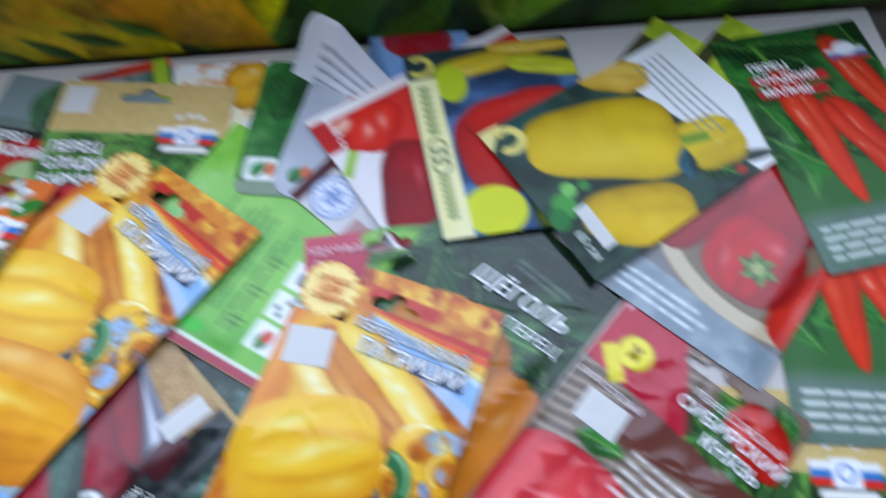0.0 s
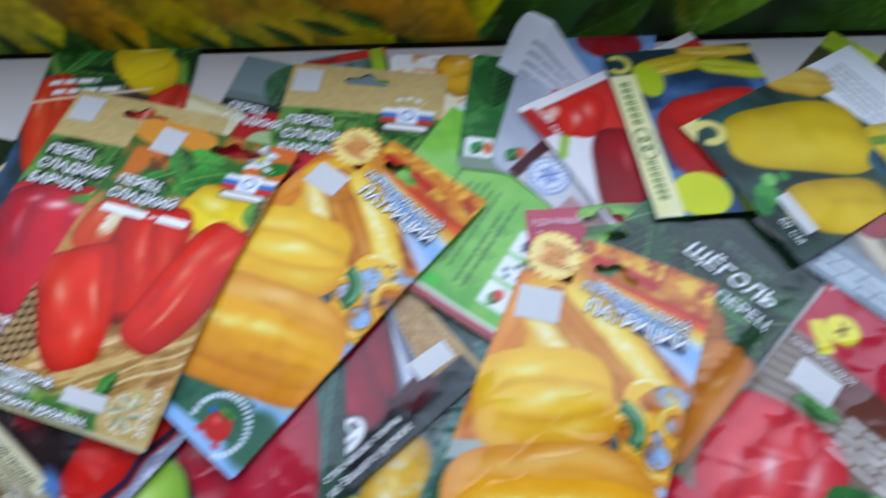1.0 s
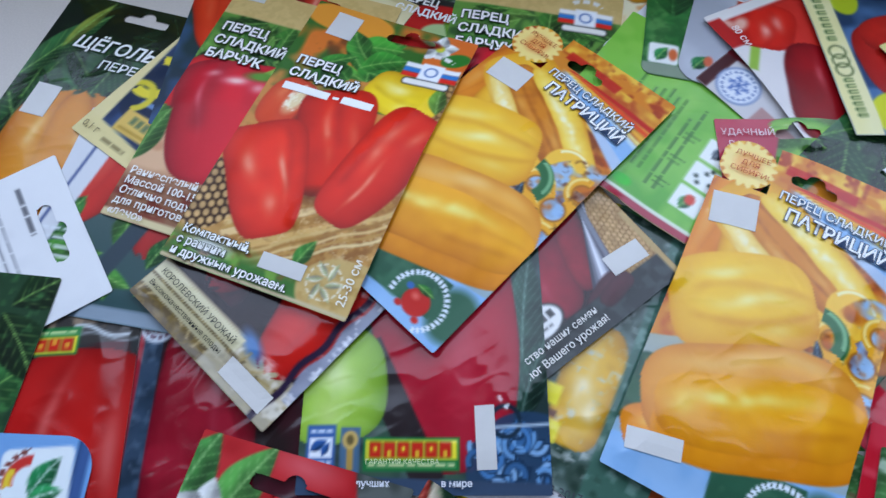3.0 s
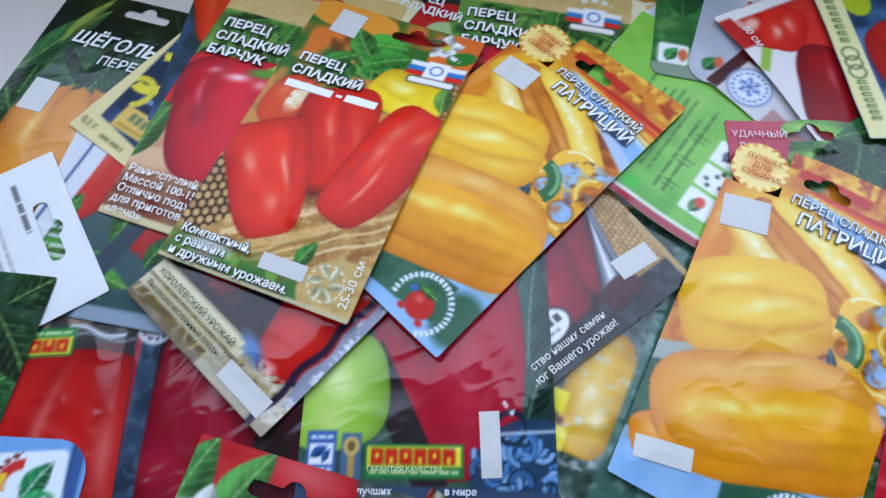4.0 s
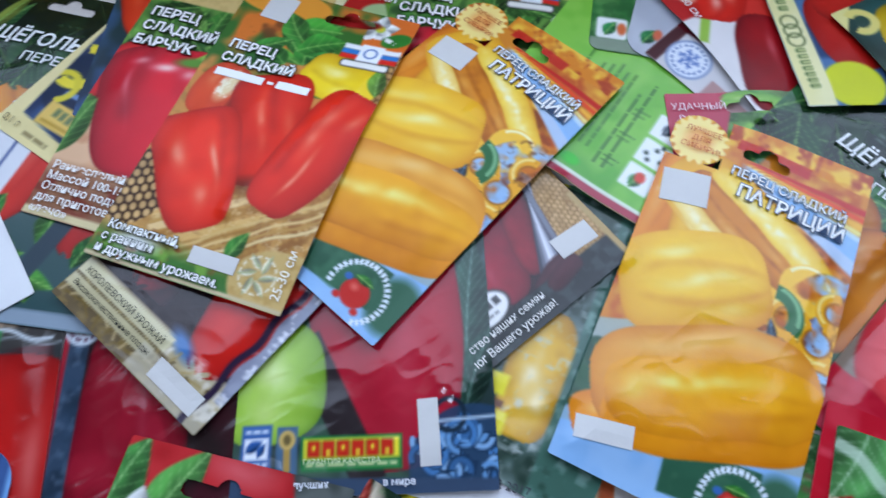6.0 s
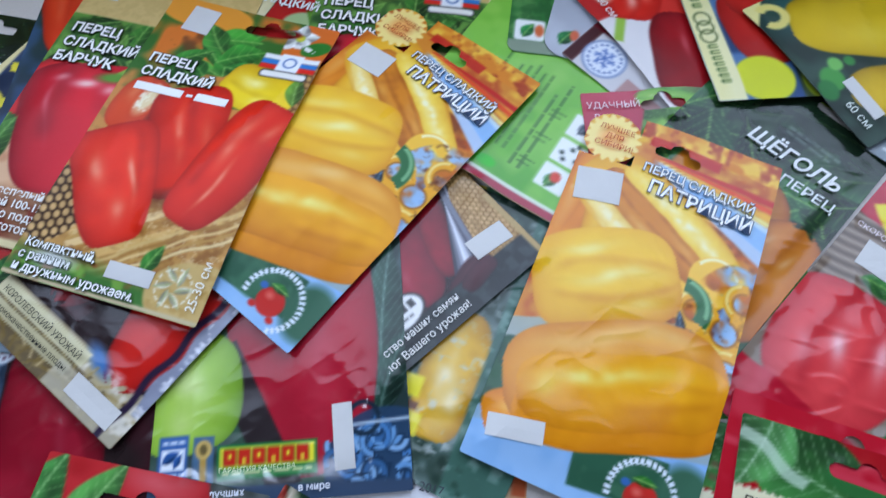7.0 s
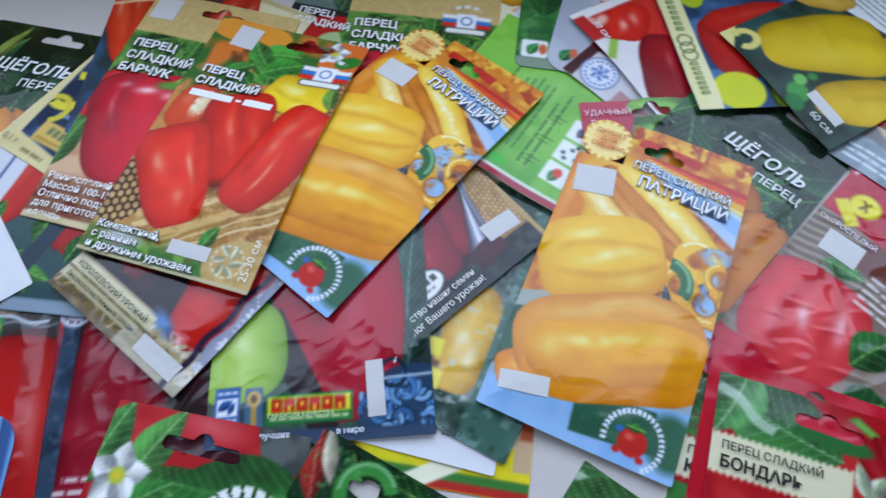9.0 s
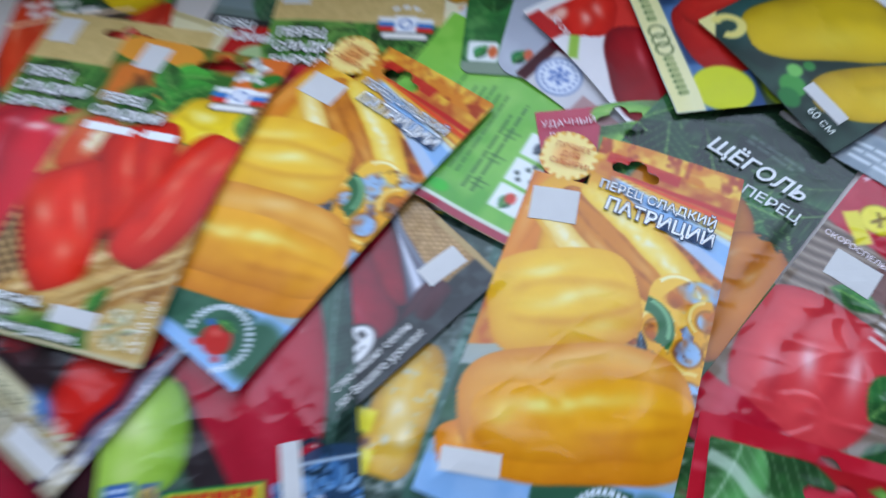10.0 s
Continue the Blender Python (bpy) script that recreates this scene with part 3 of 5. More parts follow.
# ---- pictures on the packets ----
def art_win(p):
    p.fill("c69a54", "d8803a")
    p.mottle("a87838", 5, 0.7, 0.4)
    # coils of the basket
    bowl = p.area(64, 36, 46, 32, 24)
    for k in range(11):
        p.lay(bowl * p.mask(np.abs(p.local(20, 8 + 4.6 * k, 30 + 1.5 * k)[1]) - 1.9), H(("d8ac64", "b07c38", "e4c184", "c0924a")[k % 4]))
    p.mottle("8a5426", 5, 0.65, 0.5, 51, bowl)
    p.mottle("ecd09a", 2.2, 0.5, 0.58, 53, bowl)
    for k in range(5):
        p.stripe(60, 19 + 2.6 * k, 31 + k, 1.4, ("ecd296", "c0924a", "e2c07e", "a8793a", "d8b470")[k], 0.9, start=-26, wave=0.5)
    p.lay(p.above(0, 128, 0) * 0.9, H("de762a"))
    p.mottle("2f6a28", 14, 0.95, 0.35, 3, p.above(0, 104, 0))
    p.mottle("6a3a1c", 8, 0.8, 0.5, 43, p.area(34, 132, 24, 16))
    p.lay(p.area(22, 160, 26, 10), H("ea9a34"))
    p.lay(p.area(86, 150, 16, 22), H("e2702a"))
    p.leaves(26, 116, 60, 150, 14, 22, ("3a8a32", "56a63c", "2a6a28", "1f5422"))
    p.leaf(45, 147, 28, 17, 12, "4aa83a")
    p.leaf(52, 138, 26, 17, 30, "3f9c36")
    p.leaf(34, 146, 22, 14, 130, "47983a")
    p.leaf(57, 128, 20, 12, 350, "2f8430")
    p.dots(4.4, "3a2210", "dcb274", p.area(10, 40, 15, 24, -14), 25)
    p.dots(3.6, "6a4420", "c89a58", p.area(92, 118, 9, 24), 40)
    p.fruit(71, 119, 42, 30, 165, "f4d024", "c08a10", "fff6b0", side=0.25, creases=((0.2, 0.3, 0.14, -0.6, 0.9),), shine=((0.3, -0.2, 0.35, 0.25, 0.7), (-0.3, 0.5, 0.3, 0.2, 0.5)))
    p.leaf(89, 122, 20, 9, 100, "6a9a34")
    p.fruit(16, 96, 34, 26, 80, "dc4a26", "a42a14", "ffd8a0", shine=((0.3, 0.4, 0.3, 0.25, 0.5),), k=2)
    p.oval(20, 99, 6, 12, "eed6a4", -14, blur=0.6)
    p.mottle("fff6da", 2.0, 0.9, 0.5, 61, p.area(20, 100, 5, 10, -14))
    p.oval(27, 92, 3, 9, "8a2410", -20, blur=0.7)
    p.fruit(50, 82, 66, 43, 110, "e02812", "7c0a06", "ff9a78", sq=4.2, taper=0.25, side=-0.12, creases=((-0.1, 0.22, 0.14, -0.2, 1.0),), shine=((0.1, 0.15, 0.45, 0.10, 0.55), (0.0, -0.55, 0.4, 0.14, 0.3)), k=4)
    p.oval(52, 49, 16, 6, "5a2410", 20, amount=0.6, blur=0.8)
    p.fruit(28, 53, 66, 46, 119, "ec2e16", "860c08", "ffc8a8", sq=4.6, taper=0.34, side=-0.1, creases=((-0.55, 0.2, 0.12, -0.4, 0.9),), shine=((0.0, -0.42, 0.32, 0.08, 0.9), (0.25, 0.35, 0.3, 0.16, 0.45), (-0.45, 0.0, 0.2, 0.2, 0.4)), k=7)
    p.fruit(78, 75, 74, 42, 72, "e82a14", "860c08", "ffc4a0", sq=4.2, taper=0.34, side=0.14, creases=((0.5, 0.18, 0.12, -0.6, 0.8),), shine=((-0.35, -0.05, 0.28, 0.08, 0.85), (0.3, 0.3, 0.35, 0.16, 0.5), (0.55, -0.3, 0.2, 0.15, 0.4)), k=9)
    p.half(0, 14, 178, "3a7430", 0.95, 9)
    p.mottle("8ab84a", 7, 0.7, 0.5, 6, 1 - p.above(0, 12, 0))
    p.mottle("b23a22", 6, 0.7, 0.62, 16, 1 - p.above(0, 14, 0))
    p.lay(p.area(90, 10, 24, 16), H("cfae6c"))
    p.mottle("b8904a", 4, 0.6, 0.5, 63, p.area(90, 10, 24, 16))
    p.leaf(64, 22, 16, 8, 70, "3f8a32")
    p.oval(20, 11, 15, 6, "dfe3da", blur=0.7)
    p.rect(0, 0, 94, 2, "c8b890")
    for a in range(6):
        p.leaf(78 + 5 * np.cos(a * 1.05), 13 + 6 * np.sin(a * 1.05), 9, 3.0, a * 60 + 20, "efead0", "a8b070")
    p.ring(78, 13, 8, 0.8, "efead0", 1.2)
    p.flower(76, 158, 9, 20)
    p.oval(87, 152, 8, 5, "2f7a2c", 30)
    p.oval(62, 158, 14, 3.4, "7a1812", 8)
    maker_flag(p, 78, 139)


def maker_flag(p, x, y):
    """The seed maker's mark: three flag stripes behind a white shield."""
    p.ring(x, y - 2, 15, 3.0, "e8e8e4", 2.0, 55, 125)
    for k, col in enumerate(("e02a22", "2f7ac6", "f2f2f2")):
        p.rect(x - 15, y - 5 + 3.4 * k, x + 15, y - 1.6 + 3.4 * k, col)
    p.rect(x - 6, y - 6, x + 6, y + 6.5, "f4f6fa")
    p.ring(x, y + 0.5, 3.2, 0.8, "2f5aa0")
    p.rect(x - 13, y - 11, x + 13, y - 5.6, "2a2a2a", r=2.4)
    p.rect(x - 12.3, y - 10.3, x + 12.3, y - 6.3, "f2efe6", r=1.8)


def art_bar(p):
    p.fill("c79a6a", "5c7a3a")
    p.mottle("e2c8a0", 16, 0.6, 0.4)
    p.lay(p.above(0, 96, 0), H("33592a"))
    p.mottle("6da044", 11, 0.85, 0.4, 3, p.above(0, 92, 0))
    p.leaves(5, 98, 90, 132, 26, 22, ("3f7f30", "6aa044", "2c5a24"))
    p.lay(p.above(0, 134, 0), H("d6b978"))
    p.mottle("b89a5a", 3, 0.3, 0.4, 8, p.above(0, 134, 0))
    p.leaf(2, 76, 40, 16, 80, "4f8a38")
    p.pepper(6, 84, 40, 26, 70, "d82428", "90141a", "ffc0c0", stem=None)
    p.lay(p.area(18, 34, 20, 26, 20), H("e0b48c"))
    p.mottle("c88a64", 14, 0.7, 0.5, 33, p.area(18, 34, 20, 26, 20))
    p.fruit(36, 66, 76, 74, 98, "d8182c", "660a16", "ffd4cc", sq=3.6, taper=0.36, side=-0.25, creases=((0.45, 0.25, 0.14, -0.3, 1.0), (-0.25, 0.2, 0.16, 0.1, 1.0)), shine=((0.66, 0.05, 0.07, 0.2, 0.8), (0.58, -0.35, 0.08, 0.12, 0.8), (0.2, 0.5, 0.35, 0.05, 0.35), (0.74, 0.5, 0.06, 0.12, 0.7)))
    p.stripe(46, 101, 55, 6, "8fb848", start=-4, end=14, wave=0.4)
    p.stripe(47, 102, 55, 2, "c2dc84", start=-4, end=12, wave=0.4)
    p.oval(42, 97, 13, 4.5, "5e9436", 10, blur=0.6)
    p.leaf(2, 48, 34, 15, 80, "4f8a38")
    p.half(0, 26, 180, "8a5a40", 0.85, 8)
    p.mottle("7a2a1c", 8, 0.8, 0.5, 12, 1 - p.above(0, 22, 0))
    p.rect(0, 0, 94, 4, "d8c898")
    maker_flag(p, 74, 134)


def art_pat(p):
    p.fill("8ab4d8", "e09a2a")
    p.lay(p.above(0, 60, 20), H("d8862a"))
    p.mottle("b8481c", 11, 0.75, 0.45, 2, p.above(0, 60, 20))
    p.mottle("f2c440", 9, 0.8, 0.5, 3, p.above(0, 70, 10))
    p.lay(p.area(88, 84, 18, 40, -20), H("86a8d0"))
    p.mottle("6a3018", 8, 0.8, 0.55, 13, p.area(86, 92, 22, 46))
    # cut peppers
    p.pepper(8, 124, 70, 26, 80, "e88a1c", "b04a10", stem=None)
    p.pepper(22, 118, 56, 22, 95, "f2b424", "c87412", "fff2a8", stem=None)
    p.mottle("7a3414", 9, 0.8, 0.45, 41, p.area(66, 108, 30, 26))
    p.fruit(45, 124, 88, 44, 148, "f6ba34", "d0820e", "fff2b0", sq=3.6, taper=0.15, side=0.1, shine=((0.1, 0.8, 0.5, 0.14, 0.7),))
    p.fruit(45, 123, 72, 22, 148, "d07c1e", "94440c", "f0b458", sq=3.2, taper=0.2, side=-0.1, creases=((0.1, 0.35, 0.12, -0.8, 0.8), (-0.5, 0.3, 0.12, -0.6, 0.9)), shine=((0.2, 0.5, 0.3, 0.2, 0.6), (-0.4, -0.2, 0.3, 0.2, 0.5)), grain=0.3, k=3)
    p.fruit(58, 129, 78, 14, 146, "fbd248", "e09a20", "fff8d0", sq=4, bend=-0.5, shine=((0.0, 0.2, 0.7, 0.4, 0.8),), k=5)
    p.fruit(33, 114, 62, 10, 144, "fada78", "e2a83c", "fffbe0", sq=4, shine=((0.1, 0.0, 0.6, 0.5, 0.7),), k=6)
    p.ring(75, 108, 8, 7.5, "f8c23c")
    p.ring(75, 109, 9.5, 1.6, "fff0b0", a0=20, a1=150)
    p.oval(75, 107, 4.5, 4, "a8581a", blur=0.6)
    # rings, seeds and sky between the cut pieces
    scraps = p.area(80, 84, 18, 36, -10)
    p.mottle("c8681c", 9, 0.9, 0.4, 46, scraps)
    p.mottle("9cc0e2", 8, 0.95, 0.5, 44, scraps)
    for x, y, r_, a0, a1 in ((70, 92, 7, 20, 330), (84, 87, 8, 120, 440), (88, 70, 8, 60, 330), (89, 103, 7, 90, 360), (73, 77, 6, 180, 470), (80, 66, 6, 0, 220)):
        p.ring(x, y, r_, 4.2, "eca826", a0=a0, a1=a1)
        p.ring(x, y + 0.8, r_ + 0.6, 1.5, "fbdc7c", a0=a0 + 20, a1=min(a1, a0 + 150))
        p.ring(x, y, r_ - 2.2, 1.0, "b06a14", a0=a0, a1=a1)
    p.mottle("5a2612", 4, 0.85, 0.62, 47, scraps)
    p.oval(84, 60, 5, 2.4, "1f2a34", 40)
    p.leaf(66, 84, 12, 4, 110, "24323c", "6a8aa0")
    # whole peppers
    p.fruit(31, 91, 64, 45, 24, "f6bc2c", "cc720e", "fff2a0", sq=3.6, taper=-0.05, side=0.16, rim=0.45, creases=((0.3, 0.3, 0.10, -0.7, 1.0), (-0.32, 0.3, 0.10, -0.8, 1.0)), shine=((0.1, 0.05, 0.45, 0.14, 0.75), (-0.2, 0.62, 0.4, 0.12, 0.6), (0.35, -0.6, 0.3, 0.12, 0.35)), k=8)
    p.ring(63, 91, 11, 6.6, "2f6a3c", a0=-25, a1=90)
    p.ring(63, 92, 12, 1.8, "7ab07c", a0=-10, a1=80)
    p.lay(1 - p.above(0, 14, 12), H("8ab6e2"))
    p.mottle("a4c8ec", 14, 0.5, 0.4, 21, 1 - p.above(0, 14, 12))
    p.lay(p.area(2, 36, 9, 16, -10), H("2f5a3c"))
    p.mottle("1f4030", 8, 0.7, 0.45, 24, p.area(2, 36, 9, 16, -10))
    p.rect(41, 7, 78, 26, "2f5c44", 6)
    p.mottle("4a7a5a", 8, 0.6, 0.5, 27, p.area(58, 16, 18, 10))
    p.fruit(14, 23, 26, 20, 30, "ea8e1c", "b85a0c", "ffe08a", shine=((0, 0.3, 0.4, 0.3, 0.5),), k=10)
    p.fruit(48, 50, 92, 52, 21, "eea234", "bc600c", "ffdf9a", sq=3.0, side=0.15, creases=((0.55, 0.16, 0.1, -0.1, 0.9),), shine=((0.1, 0.72, 0.6, 0.14, 0.5),), k=11)
    p.fruit(53, 35, 84, 25, 18, "ea9418", "b85e0a", "ffd070", sq=3.2, side=0.2, rim=0.4, creases=((-0.2, 0.2, 0.16, -0.4, 0.9),), shine=((0.0, 0.3, 0.5, 0.2, 0.35),), k=12)
    p.fruit(52, 47, 86, 30, 20, "f2a41c", "bc600c", "fff08a", sq=3.4, side=0.28, rim=0.36, taper=-0.1, creases=((-0.35, 0.22, 0.14, -0.1, 0.9), (0.2, 0.12, 0.12, 0.3, 1.0)), shine=((-0.15, 0.42, 0.55, 0.2, 0.85), (-0.75, 0.1, 0.15, 0.3, 0.4)), k=13)
    p.oval(86, 17, 13, 15, "3f6a52", 10, blur=0.3)
    p.ring(70, 12, 13, 2.6, "e4edf4", 0.8, -60, 200)
    p.oval(70, 11, 6.6, 6.2, "cc2f28")
    p.oval(68, 13, 3, 2.4, "e8685a", blur=0.8)
    p.leaf(70, 17.5, 10, 4, 0, "2f7a2c")
    for dx, dy in ((-6, -5), (5, -6), (-7, 4)):
        p.oval(70 + dx, 11 + dy, 1.8, 1.5, "3a6ab0" if dx == -7 else "cc2f28")
    # rainbow and sun badge
    turn = np.degrees(np.arctan2(p.y - 160, p.x - 22))
    reach = np.clip((np.hypot(p.x - 22, p.y - 160) - 12) / 6, 0, 1)
    for a0, a1, col in ((-29, -22, "b4cdea"), (-24, -14.5, "8cbcec"), (-16.5, -13, "c2dcea"), (-14, -11, "eee08a"), (-11.5, -8, "f4b43a"), (-8.5, -5, "e84a1c"), (-5.5, -1.5, "c81e18")):
        p.lay(np.clip((turn - a0) / 1.2, 0, 1) * np.clip((a1 - turn) / 1.2, 0, 1) * reach * 0.95, H(col))
    p.lay(p.above(24, 168, -3), H("dc8424"))
    p.mottle("f6c848", 8, 0.9, 0.42, 31, p.above(24, 168, -3))
    p.mottle("a83418", 6, 0.85, 0.5, 33, p.above(24, 168, -3))
    p.stripe(44, 166, -4, 6, "c01c1c", 0.8, start=-14, end=20)
    p.sunburst(12.6, 161.5, 12.6)


def art_shch(p):
    p.fill("1c3a22", "121f18")
    p.mottle("3f6a3a", 14, 0.7, 0.45)
    p.leaves(0, 60, 91, 158, 26, 46, ("1f4a26", "2f6434", "16341c", "3a7440"))
    p.half(0, 112, 6, "121c16", 0.75, 40)
    p.leaf(14, 124, 60, 18, 60, "34683a")
    p.leaf(20, 140, 40, 8, 70, "8a9a40")
    p.pepper(46, 52, 92, 70, 95, "d98a28", "9a4c10", "ffe0a0", taper=0.2, lobes=3, stem=None)
    p.pepper(80, 50, 70, 44, 90, "d07a22", "8a420e", stem=None)
    p.bars(44, 128, 34, 2, 3.4, "8a9a90", amount=0.5)
    p.rect(0, 0, 91, 9, "2a3c2c")


def art_gav_left(p):
    p.fill("28385a", "22304a")
    p.mottle("3a5a86", 14, 0.8, 0.45)
    p.oval(40, 44, 40, 26, "1c2a44", 10)
    p.stripe(30, 34, 8, 3, "6a8ab8", start=-12)
    p.ring(12, 49, 12, 6, "e8d640", a0=-110, a1=120)
    p.ring(12, 34, 9, 4.0, "d8c83a", a0=-60, a1=170)
    p.pepper(70, 74, 84, 46, 95, "c62a1c", "86160e")
    p.lay(p.mask(p.x - 6 + 0.12 * (p.y - 40)), H("e6d69c"))
    p.lay(1 - p.above(0, 14, -6), H("e4d498"))
    p.mottle("d8c688", 9, 0.4, 0.5, 8, 1 - p.above(0, 14, -6))
    p.rect(17, 13, 48, 27, "dcb85c", 4)
    p.rect(20, 15, 46, 16.6, "b89238", 4)
    for k in range(5):
        p.rect(23 + 4.2 * k, 19, 26 + 4.2 * k, 24, "6a7a50", 4)
    p.bars(18, 5, 20, 1, 4, "8a7a50", thick=2.2)


def art_tib(p):
    p.fill("24344e", "22401f")
    p.mottle("3a5a86", 16, 0.8, 0.45)
    p.leaves(4, 116, 88, 150, 20, 34, ("2f6a2a", "3f8a36", "245424"))
    p.oval(60, 84, 30, 30, "7a1c14", blur=0.6)
    p.pepper(80, 80, 80, 40, 80, "c8301c", "86160e")
    p.pepper(14, 88, 80, 38, 98, "dc3a1a", "90180e", "ffc8a0", taper=0.5, stem="4a8a30")
    p.pepper(62, 133, 34, 50, 40, "f2d21e", "b88c10", "fffbd0", lobes=3, taper=0, stem="5a9a3a")
    p.stripe(0, 104, 8, 2.4, "f0c9a0", end=70)
    p.bars(6, 119, 30, 1, 6, "f4f0ea", thick=4.2, ragged=0, rot=4, amount=1)
    p.bars(10, 111.5, 42, 1, 6, "f4f0ea", thick=4.2, ragged=0, rot=4, amount=1)


def art_grey(p):
    p.fill("30402e", "7a8a88")
    p.lay(p.above(0, 132, 0), H("7d8e8e"))
    p.leaf(34, 146, 44, 26, 80, "3f6a48", "7a9a80")
    p.lay(1 - p.above(0, 118, 0), H("8c1a1c"))
    p.rect(0, 100, 92, 126, "2a2c2c")
    p.oval(40, 100, 34, 22, "b82424")
    p.oval(40, 100, 14, 9, "a8c088")
    p.pepper(50, 60, 70, 56, 90, "c0201c")


def art_back_strip(p):
    p.fill("49605a", "8a9aa0")
    p.mottle("2f5a3a", 12, 0.9, 0.45)
    p.stripe(0, 146, 0, 5, "b02a22")
    p.stripe(60, 147, 0, 8, "d03a26", start=0)
    p.stripe(84, 140, 90, 8, "a8c832")
    p.stripe(20, 148, 0, 4, "cfd8e4", end=20)


def art_yellow_white(p):
    p.fill("e4c440", "f4f4f0")
    p.lay(p.above(0, 144, 0), H("f6f6f2"))
    p.pepper(40, 134, 26, 40, 5, "f0b428", stem=None)
    p.mottle("d8721e", 10, 0.8, 0.5)


def art_blue_card(p):
    p.fill("5a8ac8", "9cc0ea")
    p.oval(27, 100, 20, 14, "b01c22")
    p.mottle("7aa8dc", 20, 0.4, 0.5)


def art_lime(p):
    p.fill("9ab82a", "cfe040")
    p.mottle("8ea820", 14, 0.5, 0.4)
    p.lay((1 - p.above(0, 134, 0)) * p.mask(p.x - 9), H("4a4a2a"))
    p.stripe(91, 140, 40, 12, "3a4420")


def art_white_card(p):
    p.fill("dedfe4", "e6e7ec")
    p.bars(14, 94, 62, 8, 4.0, "7a7c86", thick=1.0)
    p.rect(8, 60, 50, 62, "3a3a40")
    p.mottle("cfd2da", 30, 0.4, 0.5)
    p.bars(14, 54, 50, 10, 4.0, "8a8c96", thick=1.0)
    p.stripe(0, 22, 25, 2, "1c1c20")


def art_green_card(p):
    p.fill("2d6a34", "3f8a42")
    p.mottle("6aa05a", 10, 0.6, 0.5)
    p.leaf(16, 70, 52, 26, 85, "2a6430", "5a9a58")
    p.lay(p.above(36, 60, -70), H("b82430"))
    p.mottle("24552c", 5, 0.5, 0.4, 6)
    p.rect(3, 8, 19, 22, "f0f2ee", r=2)
    p.leaf(10, 15, 11, 7, 60, "2a8a4a")
    p.oval(16, 15, 2.4, 4, "d86a3a")
    p.rect(0, 0, 60, 8, "8a9a84")


def art_grey_card(p):
    p.fill("b9bcc6", "a8adb8")
    p.mottle("ccd0d8", 22, 0.6, 0.45)
    p.pepper(40, 62, 40, 36, 100, "d8562c", "9a2a18", stem=None)
    p.leaf(11, 13, 12, 8, 60, "2a7a46")
    p.oval(15, 15, 2.4, 3.6, "d86a4a")


def art_freeze(p):
    p.fill("d8d4d4", "c8c4c8")
    p.rect(0, 0, 7, 120, "4a2024")
    p.rect(34, 0, 92, 12, "b8908c")
    p.lay(p.above(0, 26, 0), H("6a1c24"))
    p.oval(18, 13, 12, 12, "8a9cc0")
    p.oval(18, 13, 10.6, 10.6, "e6ebf4")
    for k in range(3):
        p.stripe(18, 13, 60 * k, 0.9, "4a6ab0", start=-6, end=6)
        p.stripe(18 + 4 * np.cos(radians(60 * k)), 13 + 4 * np.sin(radians(60 * k)), 60 * k + 60, 0.8, "4a6ab0", start=-2, end=2)
        p.stripe(18 - 4 * np.cos(radians(60 * k)), 13 - 4 * np.sin(radians(60 * k)), 60 * k + 60, 0.8, "4a6ab0", start=-2, end=2)
    p.ring(18, 13, 8.6, 1.3, "7a90bc", 1.0)


def art_red_white(p):
    p.fill("e8e2e0", "ece6e6")
    p.lay(p.above(0, 26, 8), H("d8342a"))
    p.stripe(33, 9, -42, 5, "9ac04a", start=-6, end=12)
    p.fruit(18, 25, 36, 38, -42, "d8281c", "941210", "ffc0b0", sq=3, side=0.15, creases=((0.3, 0.2, 0.12, -0.8, 1), (-0.4, 0.2, 0.12, -0.8, 1)), shine=((0.3, 0.1, 0.3, 0.15, 0.8), (-0.2, 0.5, 0.3, 0.15, 0.5)))
    p.oval(13, 15, 5, 8, "f0b8a4", 30, blur=0.6)
    p.oval(10, 9, 7, 5, "e6a898", 30, blur=0.7)
    p.fruit(66, 24, 62, 30, -28, "9a121a", "500810", "d86a70", sq=2.8, shine=((-0.3, 0.3, 0.3, 0.14, 0.5),), k=4)
    p.rect(0, 0, 7, 135, "f0ece8")
    p.rect(7, 30, 9, 135, "c8342c")
    p.stripe(12, 3, 0, 10, "c02a2a", start=-8, end=14)


def art_green_back(p):
    p.fill("58a83a", "86c84c")
    p.mottle("9ad45c", 18, 0.5, 0.4)
    p.bars(28, 22, 62, 7, 4.2, "3a6a2c", thick=1.1, rot=90)
    p.bars(60, 16, 60, 2, 4.6, "33602a", thick=1.3, rot=90, k=2)
    for k, y in enumerate((14, 30, 46)):
        p.rect(74, y, 89, y + 14, "f0f4ee", r=1)
        p.bars(62, y + 9, 9, 2, 3, "3a6a2c", thick=0.8)
    for x, y in ((78, 36), (82, 40), (86, 35), (80, 33), (84, 43)):
        p.oval(x, y, 1.2, 1.2, "3a4a40")
    p.leaf(82, 54, 11, 6, 60, "3a4450", "6a7480")
    p.leaf(81, 20, 11, 6, 70, "3a8a3a")
    p.oval(82, 22, 2.6, 3.0, "d8402a")
    p.rect(0, 0, 92, 5, "a83044")
    p.rect(0, 4.4, 92, 6.2, "e8f0e0")
    # Bright green oval: a small glow near the bottom edge, painted as colour.
    p.oval(50, 11, 5, 3, "2fc022")


